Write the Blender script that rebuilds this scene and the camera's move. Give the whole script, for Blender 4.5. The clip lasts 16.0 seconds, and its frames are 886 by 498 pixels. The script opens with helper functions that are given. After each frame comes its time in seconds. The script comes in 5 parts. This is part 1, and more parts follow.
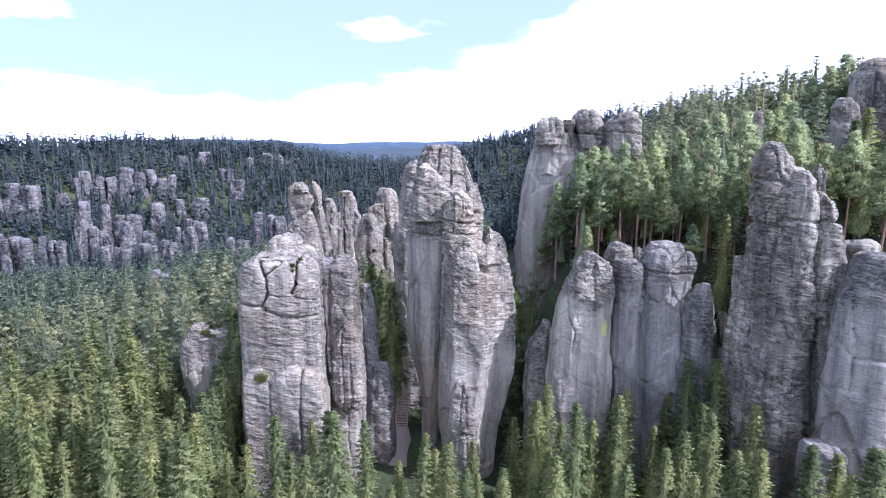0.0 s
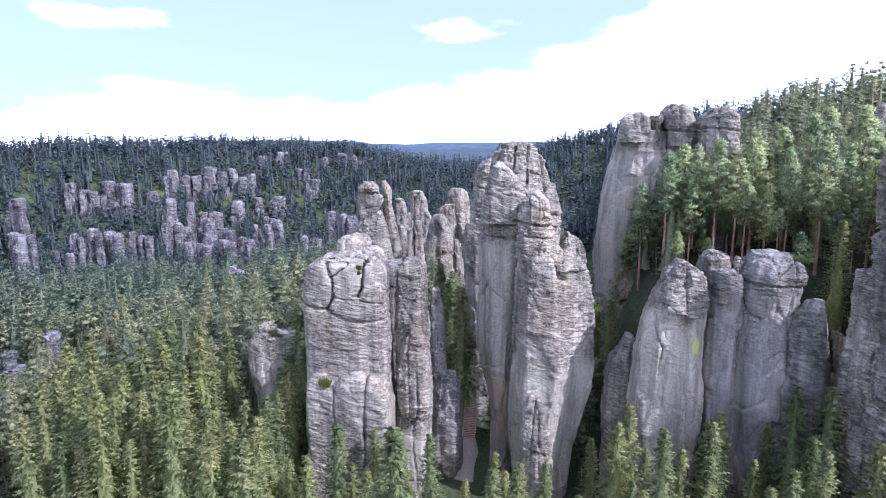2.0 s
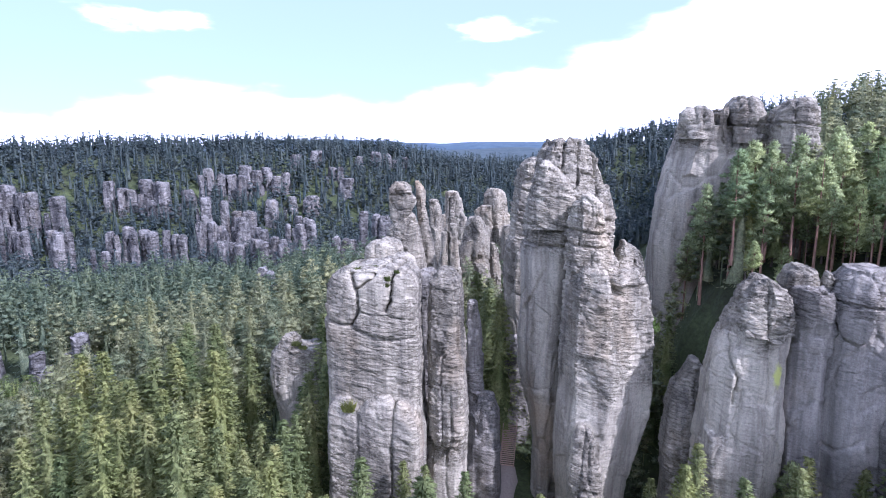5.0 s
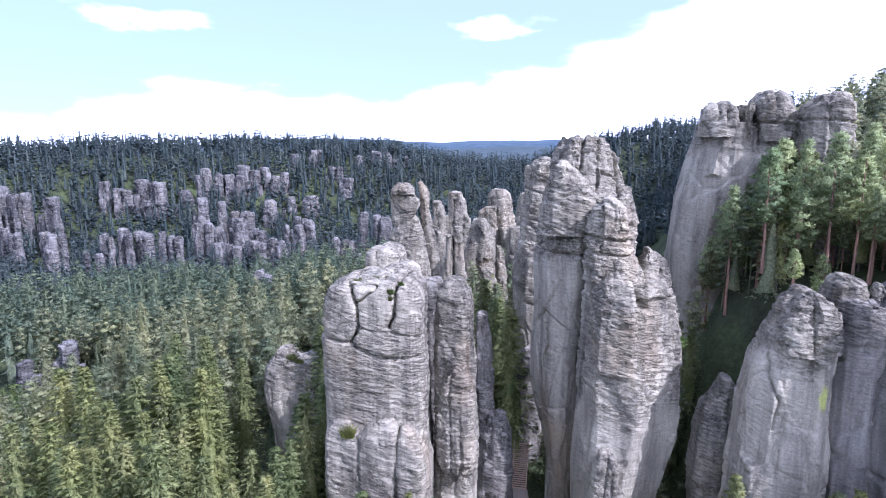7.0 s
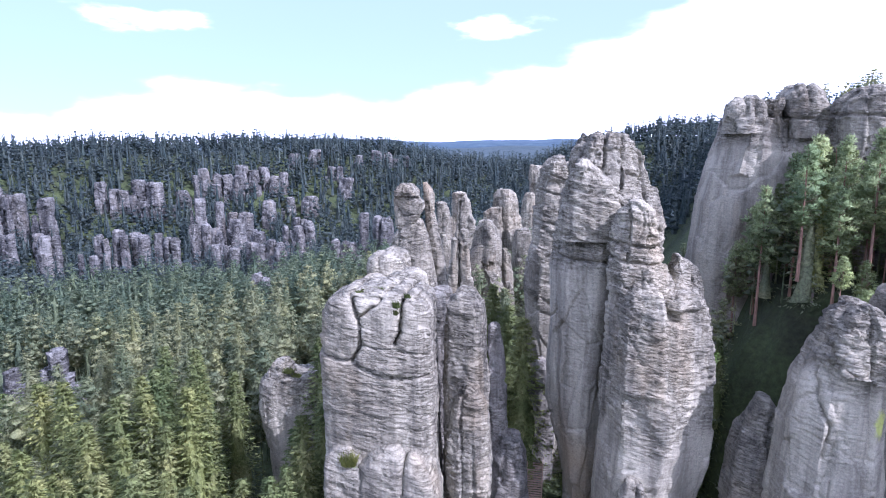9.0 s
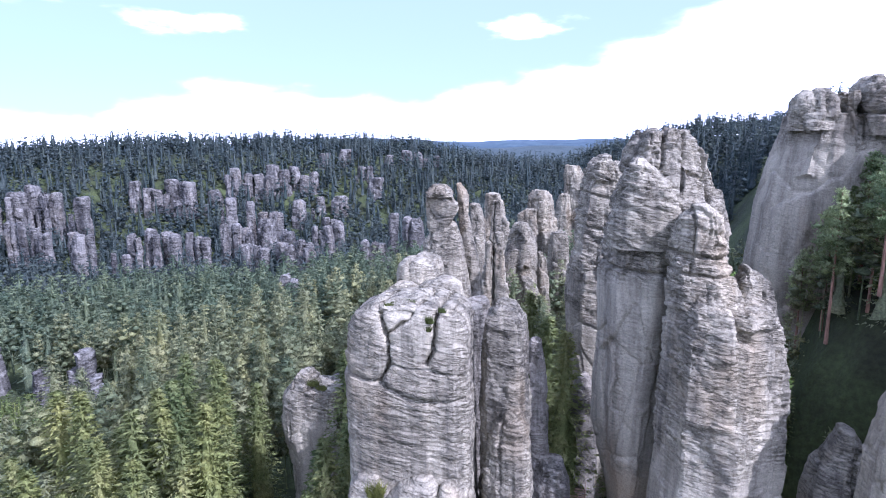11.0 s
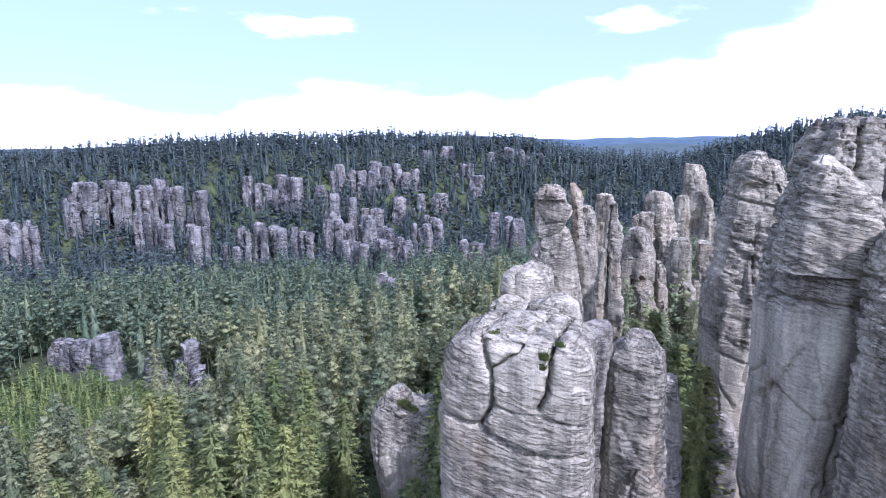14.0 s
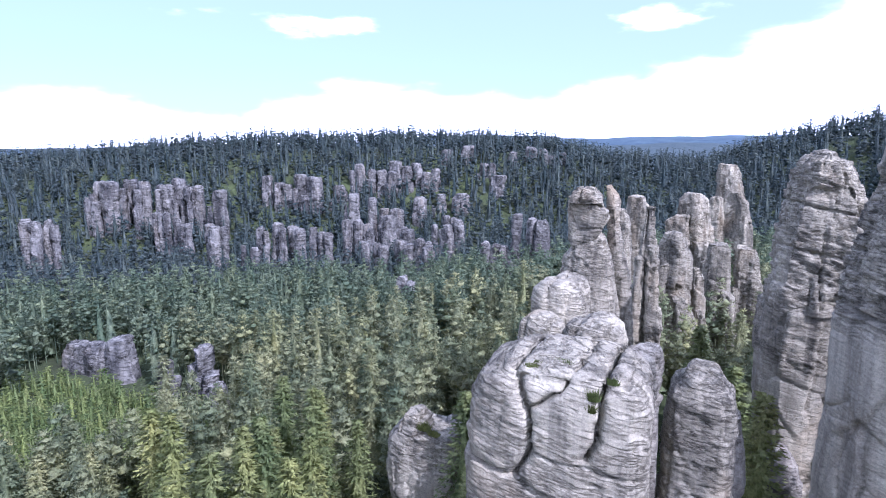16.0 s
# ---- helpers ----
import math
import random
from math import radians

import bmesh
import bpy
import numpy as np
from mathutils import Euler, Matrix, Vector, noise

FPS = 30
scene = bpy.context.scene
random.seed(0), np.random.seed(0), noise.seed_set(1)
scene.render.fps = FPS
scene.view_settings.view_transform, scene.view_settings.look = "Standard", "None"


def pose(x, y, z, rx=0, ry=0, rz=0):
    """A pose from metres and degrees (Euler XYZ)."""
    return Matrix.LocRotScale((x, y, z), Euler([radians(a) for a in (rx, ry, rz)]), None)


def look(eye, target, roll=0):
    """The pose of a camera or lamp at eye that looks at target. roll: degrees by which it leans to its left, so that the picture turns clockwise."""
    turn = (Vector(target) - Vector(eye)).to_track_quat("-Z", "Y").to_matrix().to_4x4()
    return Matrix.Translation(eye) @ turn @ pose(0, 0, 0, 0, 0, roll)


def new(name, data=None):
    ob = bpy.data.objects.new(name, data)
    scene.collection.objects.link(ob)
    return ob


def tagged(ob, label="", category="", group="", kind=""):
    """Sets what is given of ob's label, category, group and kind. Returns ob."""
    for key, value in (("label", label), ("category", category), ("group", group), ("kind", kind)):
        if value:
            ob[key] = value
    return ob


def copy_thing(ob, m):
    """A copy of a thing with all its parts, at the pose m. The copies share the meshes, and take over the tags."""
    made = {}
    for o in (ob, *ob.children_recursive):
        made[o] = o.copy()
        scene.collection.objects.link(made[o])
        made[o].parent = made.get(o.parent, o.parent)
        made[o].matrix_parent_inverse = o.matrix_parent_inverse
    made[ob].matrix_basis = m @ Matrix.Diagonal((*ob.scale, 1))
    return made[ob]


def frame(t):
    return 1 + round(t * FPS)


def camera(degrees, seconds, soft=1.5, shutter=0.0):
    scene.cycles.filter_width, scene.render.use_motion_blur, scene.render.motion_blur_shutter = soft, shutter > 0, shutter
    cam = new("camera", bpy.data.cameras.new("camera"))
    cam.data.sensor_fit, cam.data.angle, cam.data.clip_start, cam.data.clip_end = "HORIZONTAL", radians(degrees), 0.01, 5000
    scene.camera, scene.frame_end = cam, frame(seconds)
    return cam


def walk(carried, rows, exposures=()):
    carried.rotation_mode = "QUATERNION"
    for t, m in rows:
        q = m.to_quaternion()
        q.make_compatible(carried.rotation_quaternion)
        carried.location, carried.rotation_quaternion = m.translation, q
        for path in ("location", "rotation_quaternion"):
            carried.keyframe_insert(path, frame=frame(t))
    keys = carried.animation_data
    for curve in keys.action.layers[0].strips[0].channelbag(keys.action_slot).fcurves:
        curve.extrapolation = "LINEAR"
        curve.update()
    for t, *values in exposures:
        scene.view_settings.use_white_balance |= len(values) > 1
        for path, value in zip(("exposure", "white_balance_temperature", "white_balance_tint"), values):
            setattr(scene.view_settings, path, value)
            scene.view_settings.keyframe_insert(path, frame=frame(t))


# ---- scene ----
cam = camera(74.6, 16.0, soft=1.0)
PATH = [
    (0, (0.981, -1.103, 54.268), (0.951, 0.867, 53.928), -0.0),
    (0.5, (0.767, 0.112, 54.151), (0.731, 2.083, 53.812), -0.0),
    (1, (0.684, 1.388, 53.969), (0.608, 3.357, 53.631), -0.1),
    (1.5, (0.51, 2.654, 53.864), (0.362, 4.62, 53.526), -0.1),
    (2, (0.34, 3.902, 53.829), (0.071, 5.855, 53.491), -0.0),
    (2.5, (0.156, 5.379, 53.71), (-0.209, 7.316, 53.37), 0.1),
    (3, (-0.108, 6.729, 53.631), (-0.484, 8.664, 53.292), 0.1),
    (3.5, (-0.347, 8.147, 53.577), (-0.726, 10.081, 53.236), 0.0),
    (4, (-0.663, 9.608, 53.572), (-1.045, 11.541, 53.232), 0.0),
    (6.5, (-3.138, 17.275, 53.529), (-3.521, 19.208, 53.186), -0.0),
    (7, (-3.663, 18.759, 53.558), (-4.046, 20.692, 53.214), -0.1),
    (7.5, (-4.132, 20.267, 53.572), (-4.516, 22.199, 53.226), -0.2),
    (8, (-4.723, 21.716, 53.463), (-5.106, 23.649, 53.118), -0.2),
    (8.5, (-5.343, 23.151, 53.395), (-5.725, 25.083, 53.05), -0.2),
    (11, (-7.871, 30.066, 53.114), (-8.351, 31.977, 52.769), -0.2),
    (11.5, (-8.495, 31.593, 53.11), (-9.091, 33.47, 52.762), -0.2),
    (12, (-9.016, 32.95, 53.06), (-9.712, 34.792, 52.71), -0.1),
    (12.5, (-9.64, 34.336, 52.987), (-10.355, 36.17, 52.636), -0.2),
    (13, (-10.27, 35.777, 52.935), (-10.989, 37.61, 52.584), -0.2),
    (13.5, (-10.923, 37.12, 52.885), (-11.681, 38.937, 52.533), -0.2),
    (14, (-11.584, 38.507, 52.827), (-12.38, 40.307, 52.475), -0.1),
    (14.5, (-12.325, 39.858, 52.77), (-13.122, 41.658, 52.418), -0.1),
    (15, (-13.12, 41.367, 52.744), (-13.939, 43.157, 52.39), -0.1),
    (15.5, (-13.916, 42.78, 52.678), (-14.735, 44.57, 52.326), -0.1),
    (16, (-14.725, 44.24, 52.706), (-15.583, 46.012, 52.352), -0.1),
]
walk(cam, [(t, look(eye, target, roll)) for t, eye, target, roll in PATH],
     exposures=[(0, 1.08, 5040, 34), (16, 1.06, 4970, 32)])

# ---------------------------------------------------------------- light
SUN_DIR = Vector((0.65, -0.27, 0.70)).normalized()
sun = new("sun", bpy.data.lights.new("sun", "SUN"))
sun.data.energy, sun.data.angle, sun.data.color = 4.2, radians(0.6), (1.0, 0.95, 0.88)
sun.matrix_world = look(SUN_DIR * 200, (0, 0, 0))

world = bpy.data.worlds.new("sky")
scene.world = world
world.use_nodes = True
WN, WL = world.node_tree.nodes, world.node_tree.links
WN.clear()


def wmath(op, a, b=None, clamp=False):
    n = WN.new("ShaderNodeMath")
    n.operation, n.use_clamp = op, clamp
    for k, v in enumerate((a, b)):
        if v is None:
            continue
        if isinstance(v, (int, float)):
            n.inputs[k].default_value = v
        else:
            WL.new(v, n.inputs[k])
    return n.outputs[0]


def smooth01(v, lo, hi):
    n = WN.new("ShaderNodeMapRange")
    n.interpolation_type = "SMOOTHSTEP"
    WL.new(v, n.inputs[0])
    n.inputs[1].default_value, n.inputs[2].default_value = lo, hi
    return n.outputs[0]


sky = WN.new("ShaderNodeTexSky")
sky.sky_type, sky.sun_disc = "NISHITA", False
sky.sun_elevation, sky.sun_rotation = math.asin(SUN_DIR.z), math.atan2(SUN_DIR.x, SUN_DIR.y)
sky.altitude, sky.air_density, sky.dust_density, sky.ozone_density = 600, 1.0, 1.6, 1.0
tco = WN.new("ShaderNodeTexCoord")
sep = WN.new("ShaderNodeSeparateXYZ")
WL.new(tco.outputs["Generated"], sep.inputs[0])
SX, SY, SZ = sep.outputs
azim = wmath("ARCTAN2", SX, SY)            # 0 along +y, positive to the right
elev = wmath("ARCSINE", SZ)
ragged = WN.new("ShaderNodeTexNoise")
ragged.inputs["Scale"].default_value, ragged.inputs["Detail"].default_value = 9.0, 7.0
stretch = WN.new("ShaderNodeMapping")
stretch.inputs["Scale"].default_value = (1.0, 1.0, 3.0)
WL.new(tco.outputs["Generated"], stretch.inputs[0])
WL.new(stretch.outputs[0], ragged.inputs["Vector"])
rag = wmath("SUBTRACT", ragged.outputs["Fac"], 0.5)
# the cloud bank climbs from the far ridge towards the right
skyline = WN.new("ShaderNodeValToRGB")
WL.new(wmath("MULTIPLY", wmath("ADD", azim, 1.2), 1 / 2.4, True), skyline.inputs[0])
tops = ((-1.09, 0.076), (-0.92, 0.080), (-0.85, 0.062), (-0.775, 0.046), (-0.74, 0.080), (-0.62, 0.100), (-0.47, 0.096), (-0.41, 0.078),
        (-0.28, 0.085), (-0.15, 0.115), (0.0, 0.146), (0.074, 0.168), (0.137, 0.195), (0.18, 0.215), (0.5, 0.40), (0.9, 0.50))
for k, (a, e) in enumerate(tops):
    stop = skyline.color_ramp.elements[0] if k == 0 else skyline.color_ramp.elements.new((a + 1.2) / 2.4)
    stop.position, stop.color = (a + 1.2) / 2.4, (e, e, e, 1)
edge = skyline.outputs[0]
bank = smooth01(wmath("ADD", wmath("SUBTRACT", edge, elev), wmath("MULTIPLY", rag, 0.08)), -0.008, 0.030)


def puff(a, e, wide, high):
    da = wmath("DIVIDE", wmath("SUBTRACT", azim, a), wide)
    de = wmath("DIVIDE", wmath("SUBTRACT", elev, e), high)
    d = wmath("SQRT", wmath("ADD", wmath("MULTIPLY", da, da), wmath("MULTIPLY", de, de)))
    return smooth01(wmath("ADD", wmath("SUBTRACT", 1.0, d), wmath("MULTIPLY", rag, 4.0)), -0.05, 0.9)


# broken cloud out of view, overhead and behind, added to lift the shadows
broken = WN.new("ShaderNodeTexNoise")
broken.inputs["Scale"].default_value, broken.inputs["Detail"].default_value = 2.6, 6.0
WL.new(stretch.outputs[0], broken.inputs["Vector"])
above = wmath("MULTIPLY", smooth01(broken.outputs["Fac"], 0.45, 0.62), wmath("MAXIMUM", smooth01(elev, 0.36, 0.6), smooth01(SY, 0.0, -0.3)))
bank = wmath("MAXIMUM", bank, above)
cloud = wmath("MAXIMUM", bank, wmath("MAXIMUM", puff(-0.085, 0.185, 0.085, 0.026), puff(-0.68, 0.190, 0.13, 0.020)))
veil = WN.new("ShaderNodeMix")
veil.data_type = "RGBA"
WL.new(wmath("MULTIPLY", wmath("POWER", cloud, 2.0), 0.92, True), veil.inputs[0])
gain = WN.new("ShaderNodeMix")
gain.data_type, gain.blend_type = "RGBA", "MULTIPLY"
gain.inputs[0].default_value = 1.0
WL.new(sky.outputs[0], gain.inputs[6])
gain.inputs[7].default_value = (0.95, 1.0, 0.92, 1)
thin = WN.new("ShaderNodeMix")              # thin high haze over the whole sky
thin.data_type = "RGBA"
thin.inputs[0].default_value = 0.8
WL.new(gain.outputs[2], thin.inputs[6])
thin.inputs[7].default_value = (2.4, 2.85, 3.55, 1)
WL.new(thin.outputs[2], veil.inputs[6])
veil.inputs[7].default_value = (10.4, 10.8, 11.8, 1)
back = WN.new("ShaderNodeBackground")
back.inputs[1].default_value = 0.15
WL.new(veil.outputs[2], back.inputs[0])
out = WN.new("ShaderNodeOutputWorld")
WL.new(back.outputs[0], out.inputs[0])


# ---------------------------------------------------------------- noise
rng = np.random.default_rng(7)
PERM = rng.permutation(256)
PERM = np.concatenate([PERM, PERM, PERM])
GRAD = rng.normal(size=(256, 3))
GRAD /= np.linalg.norm(GRAD, axis=1)[:, None]


def perlin(p):
    """Gradient noise of points (n, 3), about -0.7 to 0.7."""
    i = np.floor(p).astype(int)
    f = p - i
    u = f * f * f * (f * (f * 6 - 15) + 10)
    i &= 255
    total = 0
    for dx in (0, 1):
        for dy in (0, 1):
            for dz in (0, 1):
                h = PERM[PERM[PERM[(i[:, 0] + dx) & 255] + ((i[:, 1] + dy) & 255)] + ((i[:, 2] + dz) & 255)]
                dot = (GRAD[h] * (f - (dx, dy, dz))).sum(1)
                w = (u[:, 0] if dx else 1 - u[:, 0]) * (u[:, 1] if dy else 1 - u[:, 1]) * (u[:, 2] if dz else 1 - u[:, 2])
                total = total + w * dot
    return total


def step01(v, lo, hi):
    t = np.clip((v - lo) / (hi - lo), 0, 1)
    return t * t * (3 - 2 * t)


# ---------------------------------------------------------------- terrain
def ground_at(x, y):
    x, y = np.asarray(x, float), np.asarray(y, float)
    r, az = np.hypot(x, y), np.degrees(np.arctan2(x, y))
    ridge = np.interp(az, [-180, -90, -65, -57, -51, -46, -41, -34, -27, -21, -16, -13, -10, -3, 2, 8, 30, 60, 180],
                      [10, 20, 29, 35, 40, 45, 48, 50, 51, 49, 46, 40, 33, 31, 47, 61, 60, 56, 10])
    floor = -12 + 15 * step01(x, -140, -25) - 5 * step01(60 - y, 0, 30)
    z = floor + (ridge - floor) * step01(r, 358, 530)
    d = ((x - 16) * 30 + (y - 100) * 44) / 53.3
    shelf = 34 + 0.16 * (x - 25) + 0.006 * np.maximum(x - 45, 0) ** 2 + 0.05 * (y - 90) - 6 * step01(26 - x, 0, 12)
    on = step01(d, -3, 7) * step01(x, 8 + 0.1 * np.maximum(y - 100, 0), 20 + 0.3 * np.maximum(y - 100, 0)) * step01(y, 40, 70)
    shelf = np.minimum(shelf, 55 + 0.01 * r)
    z = z + np.maximum(shelf - z, 0) * on
    p = np.stack([x / 38, y / 38, 0 * x], -1).reshape(-1, 3)
    z = z + (2.6 * perlin(p) + 0.9 * perlin(p * 4.1)).reshape(z.shape)
    far = step01(r, 600, 1500)
    hills = 38 + 16 * step01(r, 1500, 3000) + (26 * perlin(p / 14) + 8 * perlin(p / 5)).reshape(z.shape)
    hills = hills - 30 * step01(-az, 38, 62)
    return z * (1 - far) + hills * far


# ---------------------------------------------------------------- materials
def material(name, rough=0.9):
    m = bpy.data.materials.new(name)
    m.use_nodes = True
    nt = m.node_tree
    nt.nodes["Principled BSDF"].inputs["Roughness"].default_value = rough
    nt.nodes["Principled BSDF"].inputs["Specular IOR Level"].default_value = 0.25
    return m, nt.nodes, nt.links, nt.nodes["Principled BSDF"]


def tex_noise(N, L, vec, scale, detail=4, rough=0.55, squash=(1, 1, 1)):
    mp = N.new("ShaderNodeMapping")
    mp.inputs["Scale"].default_value = squash
    L.new(vec, mp.inputs[0])
    n = N.new("ShaderNodeTexNoise")
    n.inputs["Scale"].default_value, n.inputs["Detail"].default_value, n.inputs["Roughness"].default_value = scale, detail, rough
    L.new(mp.outputs[0], n.inputs["Vector"])
    return n.outputs["Fac"]


def ramp(N, L, fac, *stops):
    r = N.new("ShaderNodeValToRGB")
    r.color_ramp.elements[0].position, r.color_ramp.elements[0].color = stops[0][0], (*stops[0][1], 1)
    r.color_ramp.elements[1].position, r.color_ramp.elements[1].color = stops[-1][0], (*stops[-1][1], 1)
    for pos, col in stops[1:-1]:
        r.color_ramp.elements.new(pos).color = (*col, 1)
    L.new(fac, r.inputs[0])
    return r.outputs[0]


def mix(N, L, fac, a, b, blend="MIX"):
    n = N.new("ShaderNodeMix")
    n.data_type, n.blend_type = "RGBA", blend
    for sock, v in ((n.inputs[0], fac), (n.inputs[6], a), (n.inputs[7], b)):
        if isinstance(v, (int, float)):
            sock.default_value = v
        elif isinstance(v, tuple):
            sock.default_value = (*v, 1)
        else:
            L.new(v, sock)
    return n.outputs[2]


def bump(N, L, B, height, strength, distance):
    b = N.new("ShaderNodeBump")
    b.inputs["Strength"].default_value, b.inputs["Distance"].default_value = strength, distance
    L.new(height, b.inputs["Height"])
    L.new(b.outputs[0], B.inputs["Normal"])
    return b


def rock_material(name, pale, mid, dark, warm, fine=1.0):
    m, N, L, B = material(name, 0.92)
    P = N.new("ShaderNodeNewGeometry").outputs["Position"]
    blotch = tex_noise(N, L, P, 0.16, 5, 0.6, (1, 1, 0.3))
    col = ramp(N, L, blotch, (0.34, dark), (0.46, mid), (0.60, pale))
    # long water streaks down the faces, broad and narrow
    streak = tex_noise(N, L, P, 0.8, 4, 0.6, (1, 1, 0.05))
    col = mix(N, L, 0.75, col, ramp(N, L, streak, (0.33, (0.52, 0.52, 0.54)), (0.47, (1, 1, 1)), (0.66, (1.22, 1.21, 1.18))), "MULTIPLY")
    drip = tex_noise(N, L, P, 3.0, 3, 0.6, (1, 1, 0.04))
    col = mix(N, L, 0.5, col, ramp(N, L, drip, (0.36, (0.66, 0.66, 0.68)), (0.5, (1, 1, 1)), (0.68, (1.14, 1.14, 1.12))), "MULTIPLY")
    # lichen and varnish in patches, thin darker and paler beds
    patch = tex_noise(N, L, P, 0.42, 8, 0.72, (1, 1, 0.5))
    col = mix(N, L, 0.65, col, ramp(N, L, patch, (0.36, (0.55, 0.54, 0.53)), (0.47, (1, 1, 1)), (0.66, (1.14, 1.135, 1.12))), "MULTIPLY")
    beds = tex_noise(N, L, P, 1.5, 6, 0.7, (0.16, 0.16, 2.6))
    col = mix(N, L, 0.18, col, ramp(N, L, beds, (0.34, (0.6, 0.58, 0.55)), (0.55, (1, 1, 1)), (0.7, (1.1, 1.09, 1.05))), "MULTIPLY")
    # smooth faces where slabs have split off, paler and streaked
    split = N.new("ShaderNodeAttribute")
    split.attribute_name = "fresh"
    film = tex_noise(N, L, P, 0.55, 5, 0.62, (1, 1, 0.07))
    bare = ramp(N, L, film, (0.34, tuple(0.62 * c for c in mid)), (0.46, tuple(1.1 * c for c in mid)), (0.58, tuple(1.22 * c for c in pale)))
    some = N.new("ShaderNodeMath")
    some.operation = "MULTIPLY"
    L.new(split.outputs["Fac"], some.inputs[0])
    some.inputs[1].default_value = 0.75
    col = mix(N, L, some.outputs[0], col, bare)
    rust = tex_noise(N, L, P, 0.11, 4, 0.6, (1, 1, 0.45))
    col = mix(N, L, ramp(N, L, rust, (0.56, (0, 0, 0)), (0.74, (0.5, 0.5, 0.5))), col, warm)
    grain = tex_noise(N, L, P, 11.0 * fine, 6, 0.7)
    col = mix(N, L, 0.5, col, ramp(N, L, grain, (0.34, (0.55, 0.55, 0.55)), (0.62, (1.2, 1.2, 1.2))), "MULTIPLY")
    speck = tex_noise(N, L, P, 3.2 * fine, 7, 0.75, (1, 1, 1.6))
    col = mix(N, L, 0.6, col, ramp(N, L, speck, (0.36, (0.6, 0.59, 0.58)), (0.5, (1, 1, 1)), (0.64, (1.22, 1.22, 1.2))), "MULTIPLY")
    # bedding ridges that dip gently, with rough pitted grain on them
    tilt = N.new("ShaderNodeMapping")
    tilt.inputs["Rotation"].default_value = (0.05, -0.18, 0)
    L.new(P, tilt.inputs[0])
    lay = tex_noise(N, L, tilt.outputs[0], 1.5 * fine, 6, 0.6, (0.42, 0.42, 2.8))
    pit = tex_noise(N, L, P, 4.5 * fine, 8, 0.72)
    crisp = N.new("ShaderNodeMapRange")
    crisp.inputs[1].default_value, crisp.inputs[2].default_value = 0.44, 0.53
    crisp.interpolation_type = "SMOOTHSTEP"
    L.new(lay, crisp.inputs[0])
    hgt = N.new("ShaderNodeMath")
    hgt.operation = "MULTIPLY_ADD"
    L.new(pit, hgt.inputs[0])
    hgt.inputs[1].default_value = 0.8
    L.new(crisp.outputs[0], hgt.inputs[2])
    # shadow lines of the beds, painted dark along the ridge edges
    shade_lines = ramp(N, L, lay, (0.40, (1, 1, 1)), (0.435, (0.42, 0.41, 0.4)), (0.455, (0.42, 0.41, 0.4)), (0.49, (1.04, 1.04, 1.03)))
    worn = N.new("ShaderNodeMapRange")
    worn.inputs[1].default_value, worn.inputs[2].default_value, worn.inputs[3].default_value = 0.40, 0.54, 0.25
    L.new(tex_noise(N, L, P, 0.13, 3, 0.6), worn.inputs[0])
    soft_h = N.new("ShaderNodeMath")
    soft_h.operation = "MULTIPLY"
    L.new(hgt.outputs[0], soft_h.inputs[0])
    rough_part = N.new("ShaderNodeMath")
    rough_part.operation = "MULTIPLY_ADD"
    L.new(some.outputs[0], rough_part.inputs[0])
    rough_part.inputs[1].default_value, rough_part.inputs[2].default_value = -1.05, 1.0
    kept = N.new("ShaderNodeMath")
    kept.operation = "MULTIPLY"
    L.new(worn.outputs[0], kept.inputs[0])
    L.new(rough_part.outputs[0], kept.inputs[1])
    L.new(kept.outputs[0], soft_h.inputs[1])
    L.new(mix(N, L, kept.outputs[0], col, mix(N, L, 0.75, col, shade_lines, "MULTIPLY")), B.inputs["Base Color"])
    bump(N, L, B, soft_h.outputs[0], 1.0, 0.27 / fine)
    return m


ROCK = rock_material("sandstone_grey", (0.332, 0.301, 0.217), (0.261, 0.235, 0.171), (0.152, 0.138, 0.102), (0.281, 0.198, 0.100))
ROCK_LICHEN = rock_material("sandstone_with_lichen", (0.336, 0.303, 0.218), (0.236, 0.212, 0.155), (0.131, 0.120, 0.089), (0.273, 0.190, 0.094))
LN, LL = ROCK_LICHEN.node_tree.nodes, ROCK_LICHEN.node_tree.links
lpos = LN.new("ShaderNodeNewGeometry").outputs["Position"]
spot = LN.new("ShaderNodeVectorMath")
spot.operation = "DISTANCE"
squeeze = LN.new("ShaderNodeMapping")
squeeze.inputs["Scale"].default_value = (1.5, 0.4, 0.62)
LL.new(lpos, squeeze.inputs[0])
LL.new(squeeze.outputs[0], spot.inputs[0])
spot.inputs[1].default_value = (22.9 * 1.5, 79.4 * 0.4, 28.9 * 0.62)
speck = LN.new("ShaderNodeMath")
speck.operation = "MULTIPLY_ADD"
LL.new(tex_noise(LN, LL, lpos, 1.3, 6, 0.7), speck.inputs[0])
speck.inputs[1].default_value = 1.9
shift = LN.new("ShaderNodeMath")
shift.operation = "SUBTRACT"
LL.new(spot.outputs["Value"], shift.inputs[0])
shift.inputs[1].default_value = 1.5
LL.new(shift.outputs[0], speck.inputs[2])
lb = LN["Principled BSDF"]
LL.new(mix(LN, LL, ramp(LN, LL, speck.outputs[0], (0.0, (0.85, 0.85, 0.85)), (0.5, (0, 0, 0))), lb.inputs["Base Color"].links[0].from_socket, (0.42, 0.44, 0.10)), lb.inputs["Base Color"])
# darker sandstone; on the shaded walls it puts the shade into the colour
ROCK_DARK_SHADED = rock_material("sandstone_dark_shaded", (0.275, 0.249, 0.197), (0.188, 0.174, 0.139), (0.109, 0.104, 0.083), (0.240, 0.174, 0.086))
